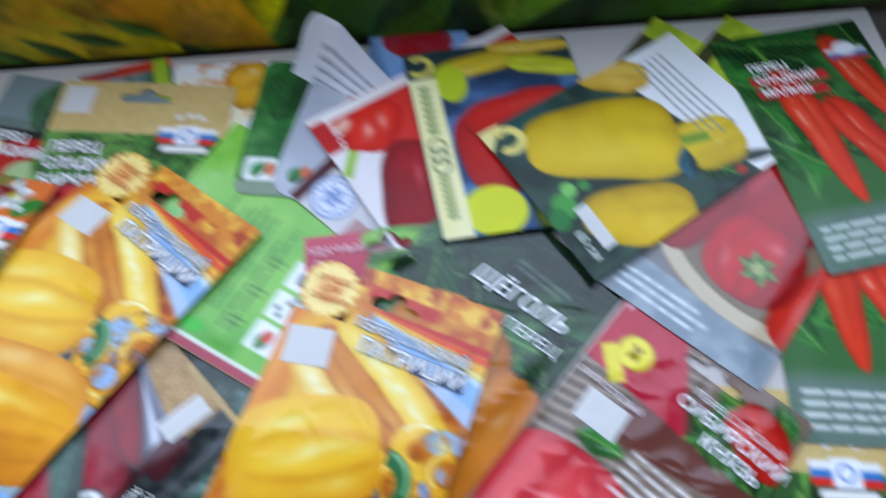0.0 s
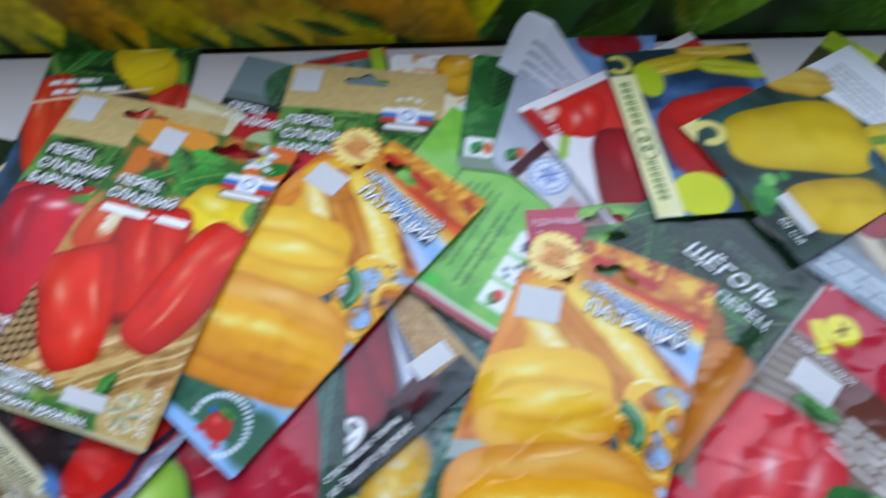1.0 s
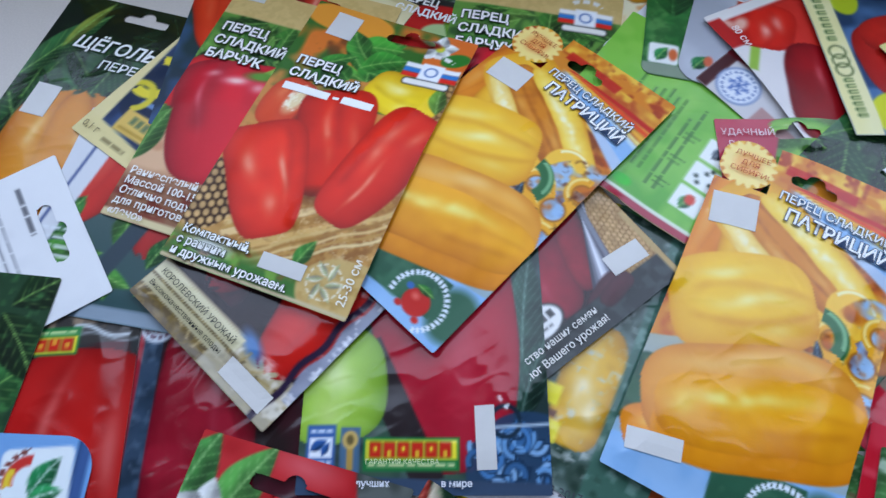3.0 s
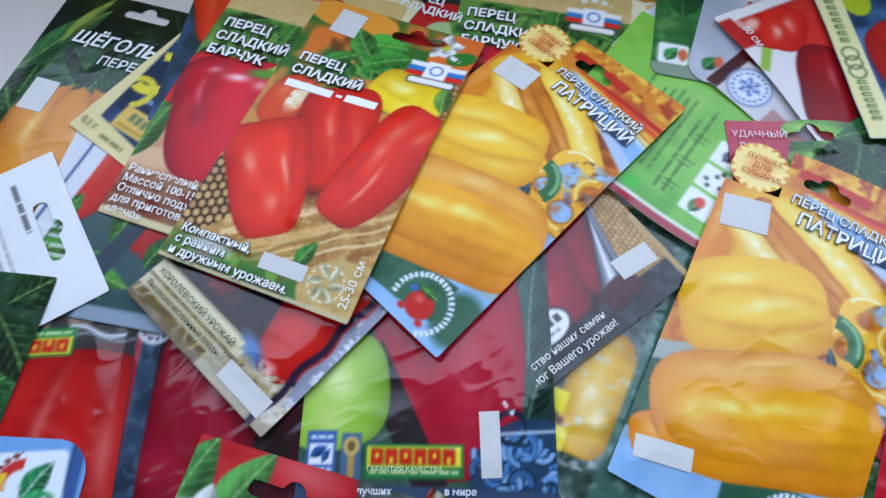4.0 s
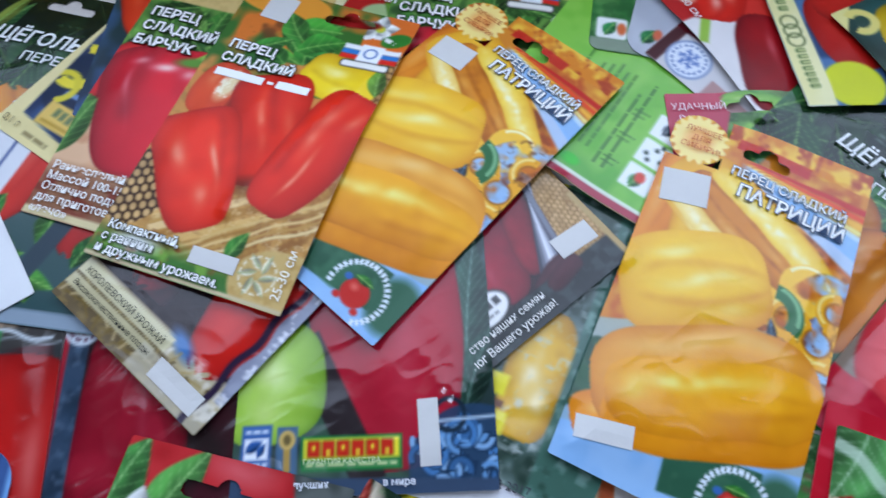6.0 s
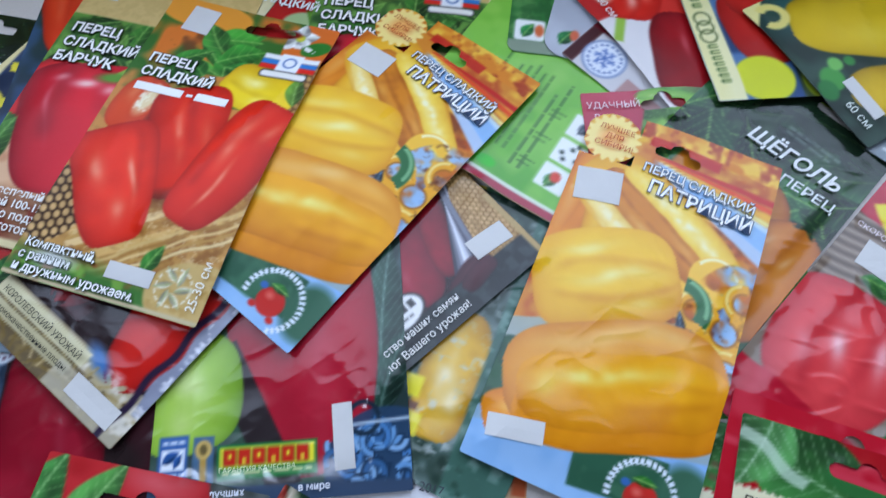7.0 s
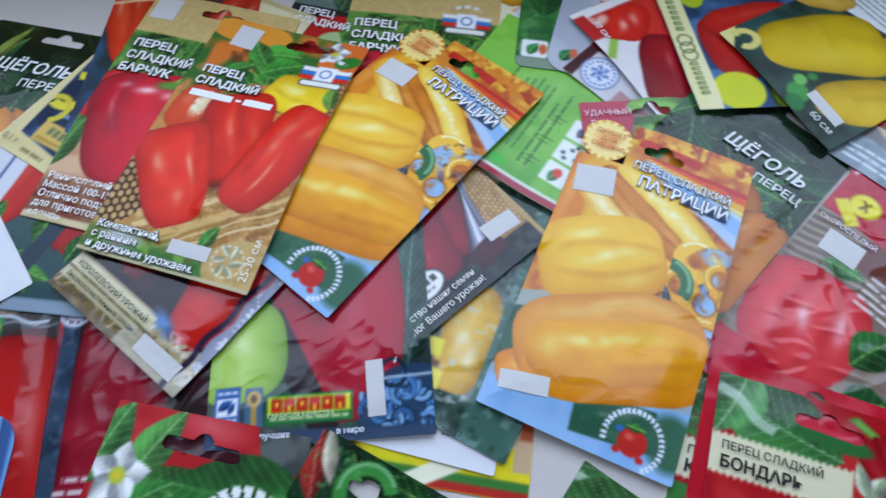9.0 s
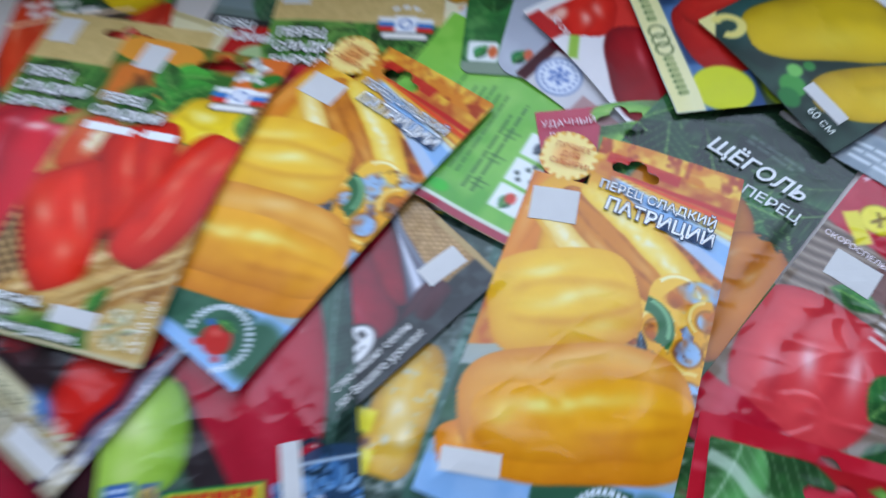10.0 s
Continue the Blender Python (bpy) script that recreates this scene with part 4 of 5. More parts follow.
def art_udach(p):
    p.fill("3f7a34", "6a9a44")
    p.leaves(26, 110, 90, 158, 14, 40, ("5a9a3a", "8abf50", "2f6a2c"))
    p.lay(p.above(28, 140, 75), H("b8324a"))
    p.lay(p.above(0, 152, 0) * p.mask(p.x - 32), H("c03a50"))
    p.pepper(46, 153, 40, 13, 172, "8cc04a", "4a8a2c", stem=None)
    p.pepper(46, 70, 90, 60, 90, "c8501c")


def art_sib(p):
    p.fill("8a7a6a", "7a6456")
    for k in range(30):
        p.stripe(0, 70 + 2.6 * k, 12, 1.1, "b8ac98" if k % 2 else "4a4036", 0.7, end=50)
    p.lay(p.above(40, 100, 10) * p.area(80, 110, 52, 32), H("6a3a30"))
    p.leaves(56, 122, 91, 158, 12, 24, ("2f6a2c", "4a8a3a", "1f4a20"))
    p.pepper(78, 138, 34, 28, 150, "d0281e", "8a120e", stem="3f7a2c")
    p.lay(p.above(0, 122, -4) * p.mask(p.x + 0.55 * p.y - 118), H("b82236"))
    p.mottle("c8384a", 8, 0.4, 0.4, 5, p.above(0, 122, -4) * p.mask(p.x + 0.55 * p.y - 118))
    p.oval(17, 136, 7.5, 7.5, "f0e040", edge="b8a020")
    p.stripe(11, 127, -45, 7, "e8d838", start=-8, end=10)
    p.stripe(17, 136, 60, 1.4, "7a5a10", start=-4, end=4)
    p.stripe(17, 136, 120, 1.4, "7a5a10", start=-4, end=4)
    p.bars(2, 152, 30, 1, 4, "f0d8dc", thick=2.0, rot=60)
    p.leaf(28, 94, 22, 12, 10, "3f8a40")
    p.fruit(28, 54, 66, 64, 95, "e24448", "9a1624", "ffd8d8", sq=3.0, taper=0.2, side=-0.1, creases=((0.3, 0.25, 0.12, -0.8, 1), (-0.35, 0.25, 0.12, -0.8, 1)), shine=((0.1, 0.0, 0.3, 0.12, 0.8), (0.3, -0.6, 0.3, 0.1, 0.6), (-0.3, 0.5, 0.2, 0.12, 0.6)))
    p.leaf(60, 66, 30, 20, 70, "2f6a34")
    p.leaf(70, 40, 26, 18, 40, "24502a")
    p.pepper(80, 84, 26, 20, 80, "c83028", stem=None)
    p.lay(1 - p.above(0, 26, 0), H("b81a2e"))
    p.mottle("e06a78", 18, 0.7, 0.5, 7, 1 - p.above(0, 28, 0))
    p.bars(40, 100, 46, 5, 4.4, "efe9e4", thick=1.8, k=3)


def art_plate(p):
    p.fill("7a8a8c", "8a1418")
    p.mottle("5a7a6a", 22, 0.7, 0.5)
    p.oval(58, 74, 66, 54, "c8b89a", edge="8a7860")
    p.oval(58, 76, 58, 48, "7a6a54")
    p.fruit(46, 92, 70, 56, 70, "a81218", "56080c", "d86060", creases=((0.2, 0.3, 0.14, -1, 1),), shine=((0.0, 0.4, 0.3, 0.15, 0.4),))
    p.fruit(14, 66, 60, 36, 80, "b0161a", "640a0e", "d86060", k=2)
    p.fruit(92, 56, 70, 34, 70, "cc2a1a", "86140e", "f09080", shine=((0.0, 0.3, 0.4, 0.2, 0.4),), k=3)
    p.fruit(53, 55, 46, 46, 90, "c0181c", "660a0e", "f09a94", sq=2.6, creases=((0.1, 0.3, 0.1, -1, -0.2), (-0.5, 0.25, 0.12, -1, 0.9), (0.55, 0.25, 0.12, -1, 0.9)), shine=((0.5, -0.3, 0.15, 0.25, 0.5), (-0.3, 0.6, 0.3, 0.1, 0.4)), k=4)
    for k in range(6):
        p.leaf(56 + 5 * np.cos(k * 1.05), 52 + 4.4 * np.sin(k * 1.05), 10, 6, k * 60, "5a8a3c", "a8c07a", 0.1)
    p.oval(56, 52, 3.4, 3.2, "a8b070")
    p.lay(1 - p.above(0, 24, -4), H("7e8c94"))
    p.mottle("a8b4ba", 14, 0.6, 0.45, 6, 1 - p.above(0, 25, -4))
    p.bars(6, 15, 52, 3, 4.4, "dfe6ea", thick=1.9)


def art_gav(p):
    p.fill("2a4a7a", "24344a")
    p.mottle("5a82b0", 18, 0.8, 0.45)
    p.lay(p.above(0, 96, 0), H("263a3c"))
    p.pepper(46, 104, 66, 18, 190, "d8b826", "8a7010", stem=None, taper=0.4)
    p.pepper(78, 96, 50, 16, 165, "c8cc2c", stem=None)
    p.pepper(70, 112, 50, 12, 175, "e8c040", stem=None)
    p.oval(44, 22, 16, 16, "3a5c96", blur=0.7)
    p.fruit(36, 46, 52, 36, 96, "b41a14", "6a0c0a", "d86050", sq=3, side=0.1, shine=((0.2, 0.3, 0.4, 0.2, 0.3),))
    p.fruit(54, 68, 62, 22, 12, "c02018", "780e0a", "e07060", sq=2.6, taper=-0.3, side=0.2, shine=((0.1, 0.3, 0.5, 0.2, 0.35),), k=4)
    p.oval(28, 12, 18, 15, "c8cc20", blur=0.9)
    p.oval(28, 12, 16, 13.5, "d4d82a")
    p.lay(p.above(46, 0, -90) * (1 - p.above(0, 22, 0)), H("3a4a30"))
    p.oval(58, 10, 10, 14, "8a9a24")
    p.oval(22, 92, 9, 13, "b8c828")
    p.rect(0, 0, 15, 97, "ece4a4", r=0.5)
    p.mottle("f4eebc", 20, 0.6, 0.4, 3, p.mask(p.x - 15) * p.mask(p.y - 97))
    p.ring(8, 106, 6, 3.6, "e0d060", a0=-150, a1=130)
    for y0, y1 in ((60, 92), (10, 36)):
        n = 7
        for k in range(n):
            yy = y1 - (y1 - y0) * (k + 0.5) / n
            p.rect(5, yy - (y1 - y0) / n * 0.32, 10, yy + (y1 - y0) / n * 0.32, "4a6a34", r=0.8)
            p.rect(6.4, yy - (y1 - y0) / n * 0.12, 10, yy + (y1 - y0) / n * 0.12, "e2dc9a", r=0.3)
    for k in range(3):
        p.ring(7.5, 41 + 6 * k, 4.2, 1.0, "5a6a3a")


def art_yel(p):
    p.fill("26362e", "2c3a34")
    p.mottle("3f5a4c", 18, 0.7, 0.45)
    p.oval(14, 26, 22, 30, "2c5a58", blur=0.8)
    p.lay(p.above(0, 84, 14), H("f0f0ee"))
    p.pepper(6, 84, 44, 26, 60, "e2b84a", "b08020", stem=None)
    p.leaf(86, 112, 30, 6, 70, "3a4a44", "6a7a70")
    p.leaf(80, 90, 24, 14, 40, "2f6a34")
    p.pepper(66, 96, 44, 34, 75, "e0c02c", "a88418", lobes=3, stem=None)
    p.stripe(58, 86, 70, 6, "7a9a34", start=-2, end=16)
    p.fruit(37, 52, 82, 56, 64, "dcb81c", "8a6c0c", "f4dc5c", sq=3.4, taper=0.32, side=-0.22, creases=((0.25, 0.12, 0.2, 0.0, 1.0),), shine=((0.1, -0.35, 0.5, 0.3, 0.35),))
    p.fruit(79, 40, 58, 38, 62, "dab21c", "8e6c0c", "f4dc5c", sq=3, taper=0.3, side=-0.15, creases=((0.1, 0.14, 0.16, -0.2, 1.0),), shine=((0.1, -0.3, 0.4, 0.3, 0.4),), k=5)
    p.leaf(70, 80, 20, 10, 150, "2a5a6a", "4a7a80")
    p.bars(8, 118, 62, 5, 4.4, "8a8c8a", thick=1.2, rot=0)
    p.oval(88, 100, 2, 3, "c83a2a")
    p.lay(p.mask(p.x + p.y - 13), H("e8dc90"))
    p.ring(11, 11, 6.5, 5, "e4d478", a0=-60, a1=220)
    p.oval(11, 11, 4, 4, "2f4a40")
    p.oval(56, 11, 7, 6, "4a9a44")
    p.oval(50, 18, 4, 4, "7ac060")
    p.oval(60, 5, 6, 5, "2f7a3a")
    p.oval(52, 26, 3, 3, "3f8a42")


def art_mal(p):
    p.fill("3f6a3a", "2f6a2c")
    p.leaves(0, 60, 90, 146, 34, 40, ("1f5a22", "2f7a2e", "3f8a3a", "184a1c"))
    p.pepper(76, 98, 84, 24, 105, "e03c1c", "96180c", taper=0.5, stem=None)
    p.pepper(32, 76, 92, 28, 95, "e23a1a", "981a0c", taper=0.6, stem="3a7a2a")
    p.pepper(60, 58, 84, 28, 110, "de3418", "90160a", taper=0.5, stem=None)
    p.pepper(84, 44, 70, 24, 105, "d83016", "8c140a", stem=None)
    p.half(0, 30, 180, "6f7f78", 0.85, 8)
    p.mottle("3f6a4a", 9, 0.6, 0.5, 4, 1 - p.above(0, 28, 0))
    p.bars(6, 22, 56, 4, 5, "e6e8e4", thick=2.2)
    p.rect(10, 100, 52, 106, "c8282c", r=0.5)
    p.rect(10, 109, 56, 115, "c8282c", r=0.5)
    for k, col in enumerate(("c8402f", "3a6ab0", "eeeeee")):
        p.rect(62, 118 + 3 * k, 86, 121 + 3 * k, col)
    p.oval(74, 127, 7, 5, "f2f2f4")


def art_agro(p):
    p.fill("2a0e12", "4a1418")
    p.mottle("14080a", 14, 0.8, 0.5)
    p.fruit(52, 62, 96, 34, 80, "98182a", "4a0a14", "d06a72", side=0.15, shine=((-0.4, 0.2, 0.3, 0.12, 0.5),))
    p.fruit(28, 70, 90, 30, 95, "84141e", "40080e", "c05a60", shine=((-0.3, 0.2, 0.3, 0.12, 0.4),), k=3)
    p.fruit(72, 46, 60, 14, 66, "8a1622", "3a080e", "c05a60", k=5)
    # burlap beside the silver cone
    cloth = p.mask(76 + (p.y - 12) * 0.22 - p.x)
    p.dots(2.6, "7a5426", "d8b074", cloth, 18, 0.44)
    p.mottle("8a6432", 7, 0.5, 0.5, 9, cloth)
    for k, col in enumerate(("3c3c46", "6a6c78", "9a9ca8", "e4e6ee", "c8cad4", "8a8c98", "4a4a56", "7a7c88")):
        p.stripe(84 - 0.1 * k, 50, 236 + 2.9 * k, 2.4, col, start=-6, end=40)
        p.stripe(84 - 0.1 * k, 50, 237.4 + 2.9 * k, 2.0, col, 0.6, start=-6, end=40)
    p.fruit(66, 10, 26, 18, 20, "4a1a20", "200a0c", "8a5a5e", shine=((0.1, 0.3, 0.4, 0.2, 0.5),), k=7)
    p.lay(1 - p.above(0, 14, 0), H("1e2222"))
    p.mottle("3c4644", 5, 0.7, 0.45, 3, 1 - p.above(0, 14, 0))
    p.fruit(70, 12, 20, 9, 10, "4a1a20", "260c0e", "7a4a4e", k=9)
    p.rect(20, 22, 30, 30, "e8d838", 20)
    p.oval(32, 20, 12, 8, "2a2a2a")
    p.oval(32, 20, 11, 7, "f0efec")
    p.bars(25, 21, 15, 1, 5, "2a2a2a", thick=3.6, ragged=0)
    p.bars(27, 16.5, 10, 1, 3, "5a5a5a", thick=1)
    p.rect(97, 0, 100, 40, "b89a60")


def art_ael(p):
    p.fill("2a3a3a", "24382e")
    p.mottle("40604a", 22, 0.8, 0.45)
    p.mottle("5a6e70", 10, 0.5, 0.55, 4)
    p.leaf(94, 74, 60, 18, 84, "3a5e4c", "7a9a8c")
    p.leaf(96, 46, 40, 14, 70, "2c4c3e", "6a8a7c")
    p.fruit(58, 86, 156, 74, 96, "b01c30", "6a0a18", "e8868e", sq=3.2, taper=0.3, side=-0.12, creases=((0.35, 0.14, 0.2, -1, 0.6),), shine=((-0.3, -0.1, 0.5, 0.2, 0.2),))
    p.stripe(36, 40, 116, 13, "2c2426", start=-40, end=24)
    p.fruit(12, 44, 50, 46, 100, "9cc444", "567f20", "f2f8c4", sq=2.6, side=0.2, shine=((0.1, -0.1, 0.4, 0.3, 0.5), (-0.5, 0.2, 0.3, 0.3, 0.3)), k=3)
    r = random.Random(3)
    p.lay(p.area(94, 8, 26, 24) * 0.9, H("2a4462"))
    for k in range(40):
        x, y = 70 + r.uniform(0, 34), r.uniform(-4, 24)
        a = r.uniform(0, 360)
        p.ring(x, y, r.uniform(3.0, 5.0), 2.8, "1f3650", a0=a, a1=a + 210)
        p.ring(x, y, r.uniform(3.0, 5.0), 2.0, r.choice(("4a80b8", "6a9ccc", "3a6898", "86b0d8")), a0=a, a1=a + 200)
    p.ring(84, 28, 6, 1.8, "1f3040")
    p.stripe(84, 26, 4, 1.2, "b0c4d4", start=-8, end=22)
    p.lay(1 - p.above(0, 8, -2), H("384a62"))
    p.rect(3, 8, 15, 27, "3a62a0", r=0.4)
    p.rect(4.2, 14, 13.8, 22, "eef2f8", r=0.4)
    p.leaf(8, 19, 8, 4, 30, "2f5a9a", "2f5a9a")
    p.leaf(11, 17.5, 6, 3, 60, "2f5a9a", "2f5a9a")
    p.bars(4.5, 24.5, 9, 1, 2.4, "dfe8f4", thick=1.4, ragged=0)
    p.bars(4.5, 12.2, 9, 2, 2.6, "dfe8f4", thick=1.3, ragged=0)
    p.rect(17, 8, 25, 26, "4a6a88", r=0.4)
    p.rect(19.8, 9, 22.4, 19, "b8944a", r=1.0)
    p.oval(21, 21, 3.2, 3.6, "cfae62")
    p.oval(21, 21, 1.5, 2, "6a5a34")
    maker_box(p, 46, 15.5, 39, 13, 6)


def maker_box(p, x, y, w, h, n):
    """The seed maker's mark: red blocks on yellow in a green frame."""
    p.rect(x - w / 2, y - h / 2, x + w / 2, y + h / 2, "1f7a3a", r=0.4)
    p.rect(x - w / 2 + 1, y - h / 2 + 4.4, x + w / 2 - 1, y + h / 2 - 1, "f0e23a", r=0.3)
    k = (w - 5) / n
    for i in range(n):
        x0 = x - w / 2 + 2.6 + i * k
        p.rect(x0 - 0.4, y - h / 2 + 5.0, x0 + k * 0.86, y + h / 2 - 1.6, "4a3a1c", r=0.6, amount=0.6)
        p.rect(x0, y - h / 2 + 5.4, x0 + k * 0.8, y + h / 2 - 2, "cc2a1c", r=0.6)
        p.rect(x0 + k * 0.3, y - h / 2 + (5.4 if i % 2 else 7.6), x0 + k * 0.5, y - h / 2 + (8.0 if i % 2 else 9.6), "f0e23a", r=0.3)
    p.bars(x - w / 2 + 2, y - h / 2 + 2.4, w - 4, 1, 3, "dfe8a8", thick=1.4, ragged=0)


def art_ael_red(p):
    p.fill("33393a", "2c1414")
    p.mottle("5a1418", 16, 0.8, 0.5)
    p.fruit(24, 78, 124, 78, 266, "bc1e1c", "620a0e", "f0948c", sq=3.0, side=0.1, creases=((0.4, 0.2, 0.16, -0.6, 1), (-0.35, 0.16, 0.14, -0.6, 1)), shine=((0.45, 0.25, 0.3, 0.08, 0.5), (0.3, -0.5, 0.3, 0.1, 0.4)))
    p.lay(1 - p.above(0, 13, 3), H("3a3836"))
    p.mottle("a89078", 6, 0.8, 0.45, 7, 1 - p.above(0, 7, 3))
    # Two pale curves paint the gloss on the film's creases.
    p.stripe(18, 8, -12, 1.6, "c8d0d4", start=-14, end=12, wave=1.4)
    p.stripe(14, 11, -8, 0.8, "9aa2a6", start=-14, end=12, wave=1.2)
    maker_box(p, 40, 12, 28, 13, 4)


def art_deep_red(p):
    p.fill("241418", "2a2420")
    p.mottle("441620", 26, 0.9, 0.4)
    p.fruit(72, 80, 150, 46, 90, "8e1426", "4a0812", "d06a78", sq=4, side=-0.15, creases=((0.3, 0.14, 0.2, -1, 1),), shine=((-0.2, 0.3, 0.3, 0.1, 0.3),))
    p.mottle("a82034", 16, 0.5, 0.5, 15, p.area(74, 90, 22, 50))
    p.lay(p.mask(94 - p.x), H("34465a"))
    p.mottle("202c3a", 10, 0.7, 0.5, 9, p.mask(94 - p.x))
    p.mottle("6a8094", 5, 0.4, 0.6, 10, p.mask(94 - p.x))
    p.stripe(104, 60, 90, 2.4, "a01826")
    p.lay(p.above(0, 146, 0), H("2a3a2c"))
    p.bars(58, 100, 40, 3, 5.2, "e8dcdc", thick=2.0)
    p.oval(97, 10, 9, 9, "c8d0d8")
    p.ring(97, 10, 6.5, 1.4, "6a4a5a", 1.2)
    p.ring(97, 10, 3.5, 1.0, "8a3a40", 0.9)
    p.oval(10, 120, 20, 24, "b4202c", blur=0.8)


def art_kor(p):
    p.fill("c8b48a", "4a5a5c")
    p.lay(p.above(0, 22, 0), H("241618"))
    p.mottle("521c20", 18, 0.8, 0.45, 3, p.above(0, 26, 0))
    p.pepper(30, 70, 90, 40, 85, "8a1a20", "4a0c10", "c8686c", stem=None)
    p.pepper(71, 66, 100, 42, 94, "d8221a", "7a0e10", "ffd0c8", stem=None, square=4, shine=0.9)
    p.oval(62, 21, 12, 5, "4a78b0", -20, blur=0.7)
    # Silvery strip and pale flecks: the creased film edge's sheen, painted in.
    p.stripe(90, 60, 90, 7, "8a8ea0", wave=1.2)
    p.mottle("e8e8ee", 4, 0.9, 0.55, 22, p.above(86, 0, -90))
    p.lay(1 - p.above(0, 14, 0), H("b8a880"))
    p.lay(1 - p.above(0, 20, -6), H("6a5a40"))
    p.mottle("8a7448", 3.2, 0.75, 0.45, 6, 1 - p.above(0, 9, 0))
    for k in range(46):
        p.stripe(1 + k * 2.0, 5 + 3 * (k % 4), 50 + 37 * (k % 5), 1.1, ("7a6434", "c8b080", "4a3a20", "a8905a")[k % 4], 0.8, start=-5, end=5, wave=0.8)
    p.zigzag(0, 13.4, 58, 21, "d8cfa6", 1.6)
    p.zigzag(0, 6.6, 54, 13, "c6bc94", 1.6)
    p.rect(48, 0, 92, 12, "cfc7b0", r=0.4, amount=0.7)
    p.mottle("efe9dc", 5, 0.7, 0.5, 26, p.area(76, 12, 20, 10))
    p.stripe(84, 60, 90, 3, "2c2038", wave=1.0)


def art_flw(p):
    p.fill("2f6a2a", "285a28")
    p.lay(p.above(0, 104, 16), H("b0161c"))
    p.mottle("d03034", 20, 0.6, 0.5, 3, p.above(0, 104, 16))
    p.oval(46, 146, 20, 8, "e8787c", -10, amount=0.6, blur=0.9)
    p.lay(p.above(66, 150, -70) * p.above(0, 118, 10), H("3c423e"))
    p.mottle("6a706c", 10, 0.7, 0.5, 13, p.above(66, 150, -70) * p.above(0, 118, 10))
    p.leaves(40, 70, 90, 116, 8, 44, ("3f8a38", "2f7230", "56a048"))
    p.leaf(64, 122, 62, 34, 186, "2c7a2c", "6aa65a", 0.2)
    p.leaf(24, 134, 40, 18, 66, "5aa44a", "a0cc80")
    p.leaf(2, 132, 40, 22, 76, "4f9c48", "9aca80")
    p.leaf(26, 112, 30, 14, 40, "3a8a38", "8abf70")
    p.flower(12, 119, 13, 18)
    p.oval(70, 108, 20, 16, "1f4a24")
    p.ring(70, 106, 17, 5.0, "f2f4ee", 1.8, 20, 160)
    p.ring(70, 106, 11, 1.2, "f2f4ee")
    p.zigzag(80, 92, 96, 108, "e0dcc0")
    p.bars(2, 100, 16, 1, 8, "f4f6f4", thick=5, ragged=0)


def art_gr2(p):
    p.fill("24502a", "1a3420")
    p.leaves(0, 80, 90, 150, 46, 24, ("2f7a34", "1f5424", "3a8640", "184020", "14341c"))
    p.mottle("0e2214", 9, 0.8, 0.5, 15)
    p.leaf(4, 136, 34, 12, 110, "a83026", "d87060")
    p.leaf(8, 142, 26, 7, 118, "d8cdb4", "b8a890")
    p.ring(30, 134, 11, 6, "3c8a3c", a0=30, a1=290)
    p.ring(30, 135, 12, 1.6, "7ab878", a0=40, a1=200)
    p.mottle("6ab060", 4, 0.5, 0.62, 5)
    p.pepper(60, 80, 70, 50, 90, "b8221c")


def art_date(p):
    p.fill("e8e8ea", "3a6a3c")
    p.lay(p.above(0, 16, 0), H("3f6a48"))
    p.mottle("7a8a86", 9, 0.8, 0.45, 2, p.above(0, 16, 0))
    p.mottle("2f7a3a", 7, 0.8, 0.5, 5, p.above(0, 16, 0))
    p.rect(0, 0, 91, 15.6, "e9e9ec", r=0.3)
    maker_box(p, 52, 24, 34, 15, 4)
    p.lay(p.above(0, 62, 0) * p.mask(p.x - 62), H("e8d83a"))


def art_yellow(p):
    p.fill("e8d420", "f0e030")
    p.mottle("c8d028", 9, 0.6, 0.5)
    p.rect(0, 0, 90, 5, "b8281e")
    p.rect(0, 4, 90, 8, "3a7a34")
    p.stripe(70, 20, 30, 8, "f4f0d0")
    p.rect(82, 12, 90, 80, "c9a882")
    p.rect(84, 26, 90, 50, "b05028")


def art_yel_small(p):
    p.fill("4a6058", "3c5044")
    p.mottle("7a8c88", 7, 0.9, 0.45)
    p.mottle("25382e", 9, 0.8, 0.5, 6)
    p.fruit(40, 44, 56, 26, 98, "dca830", "a06c14", "fff4d0", side=0.1, shine=((0.0, 0.2, 0.5, 0.3, 0.7), (-0.4, -0.2, 0.3, 0.3, 0.6)), grain=0.3)
    # Pale flecks put the crinkled film's silvery glints into the print.
    p.mottle("c8d0cc", 4, 0.7, 0.6, 4)
    p.rect(20, 28, 32, 37, "f0e23a", 8)
    p.rect(25, 14, 38, 23, "efe04a", 8)
    p.rect(22, 23.5, 34, 26.5, "6a3a1c", 8)
    p.lay(p.above(56, 0, -84), H("43685a"))
    p.mottle("7a9c90", 5, 0.8, 0.5, 9, p.above(56, 0, -84))
    p.mottle("233c30", 7, 0.8, 0.52, 11, p.above(60, 0, -84))


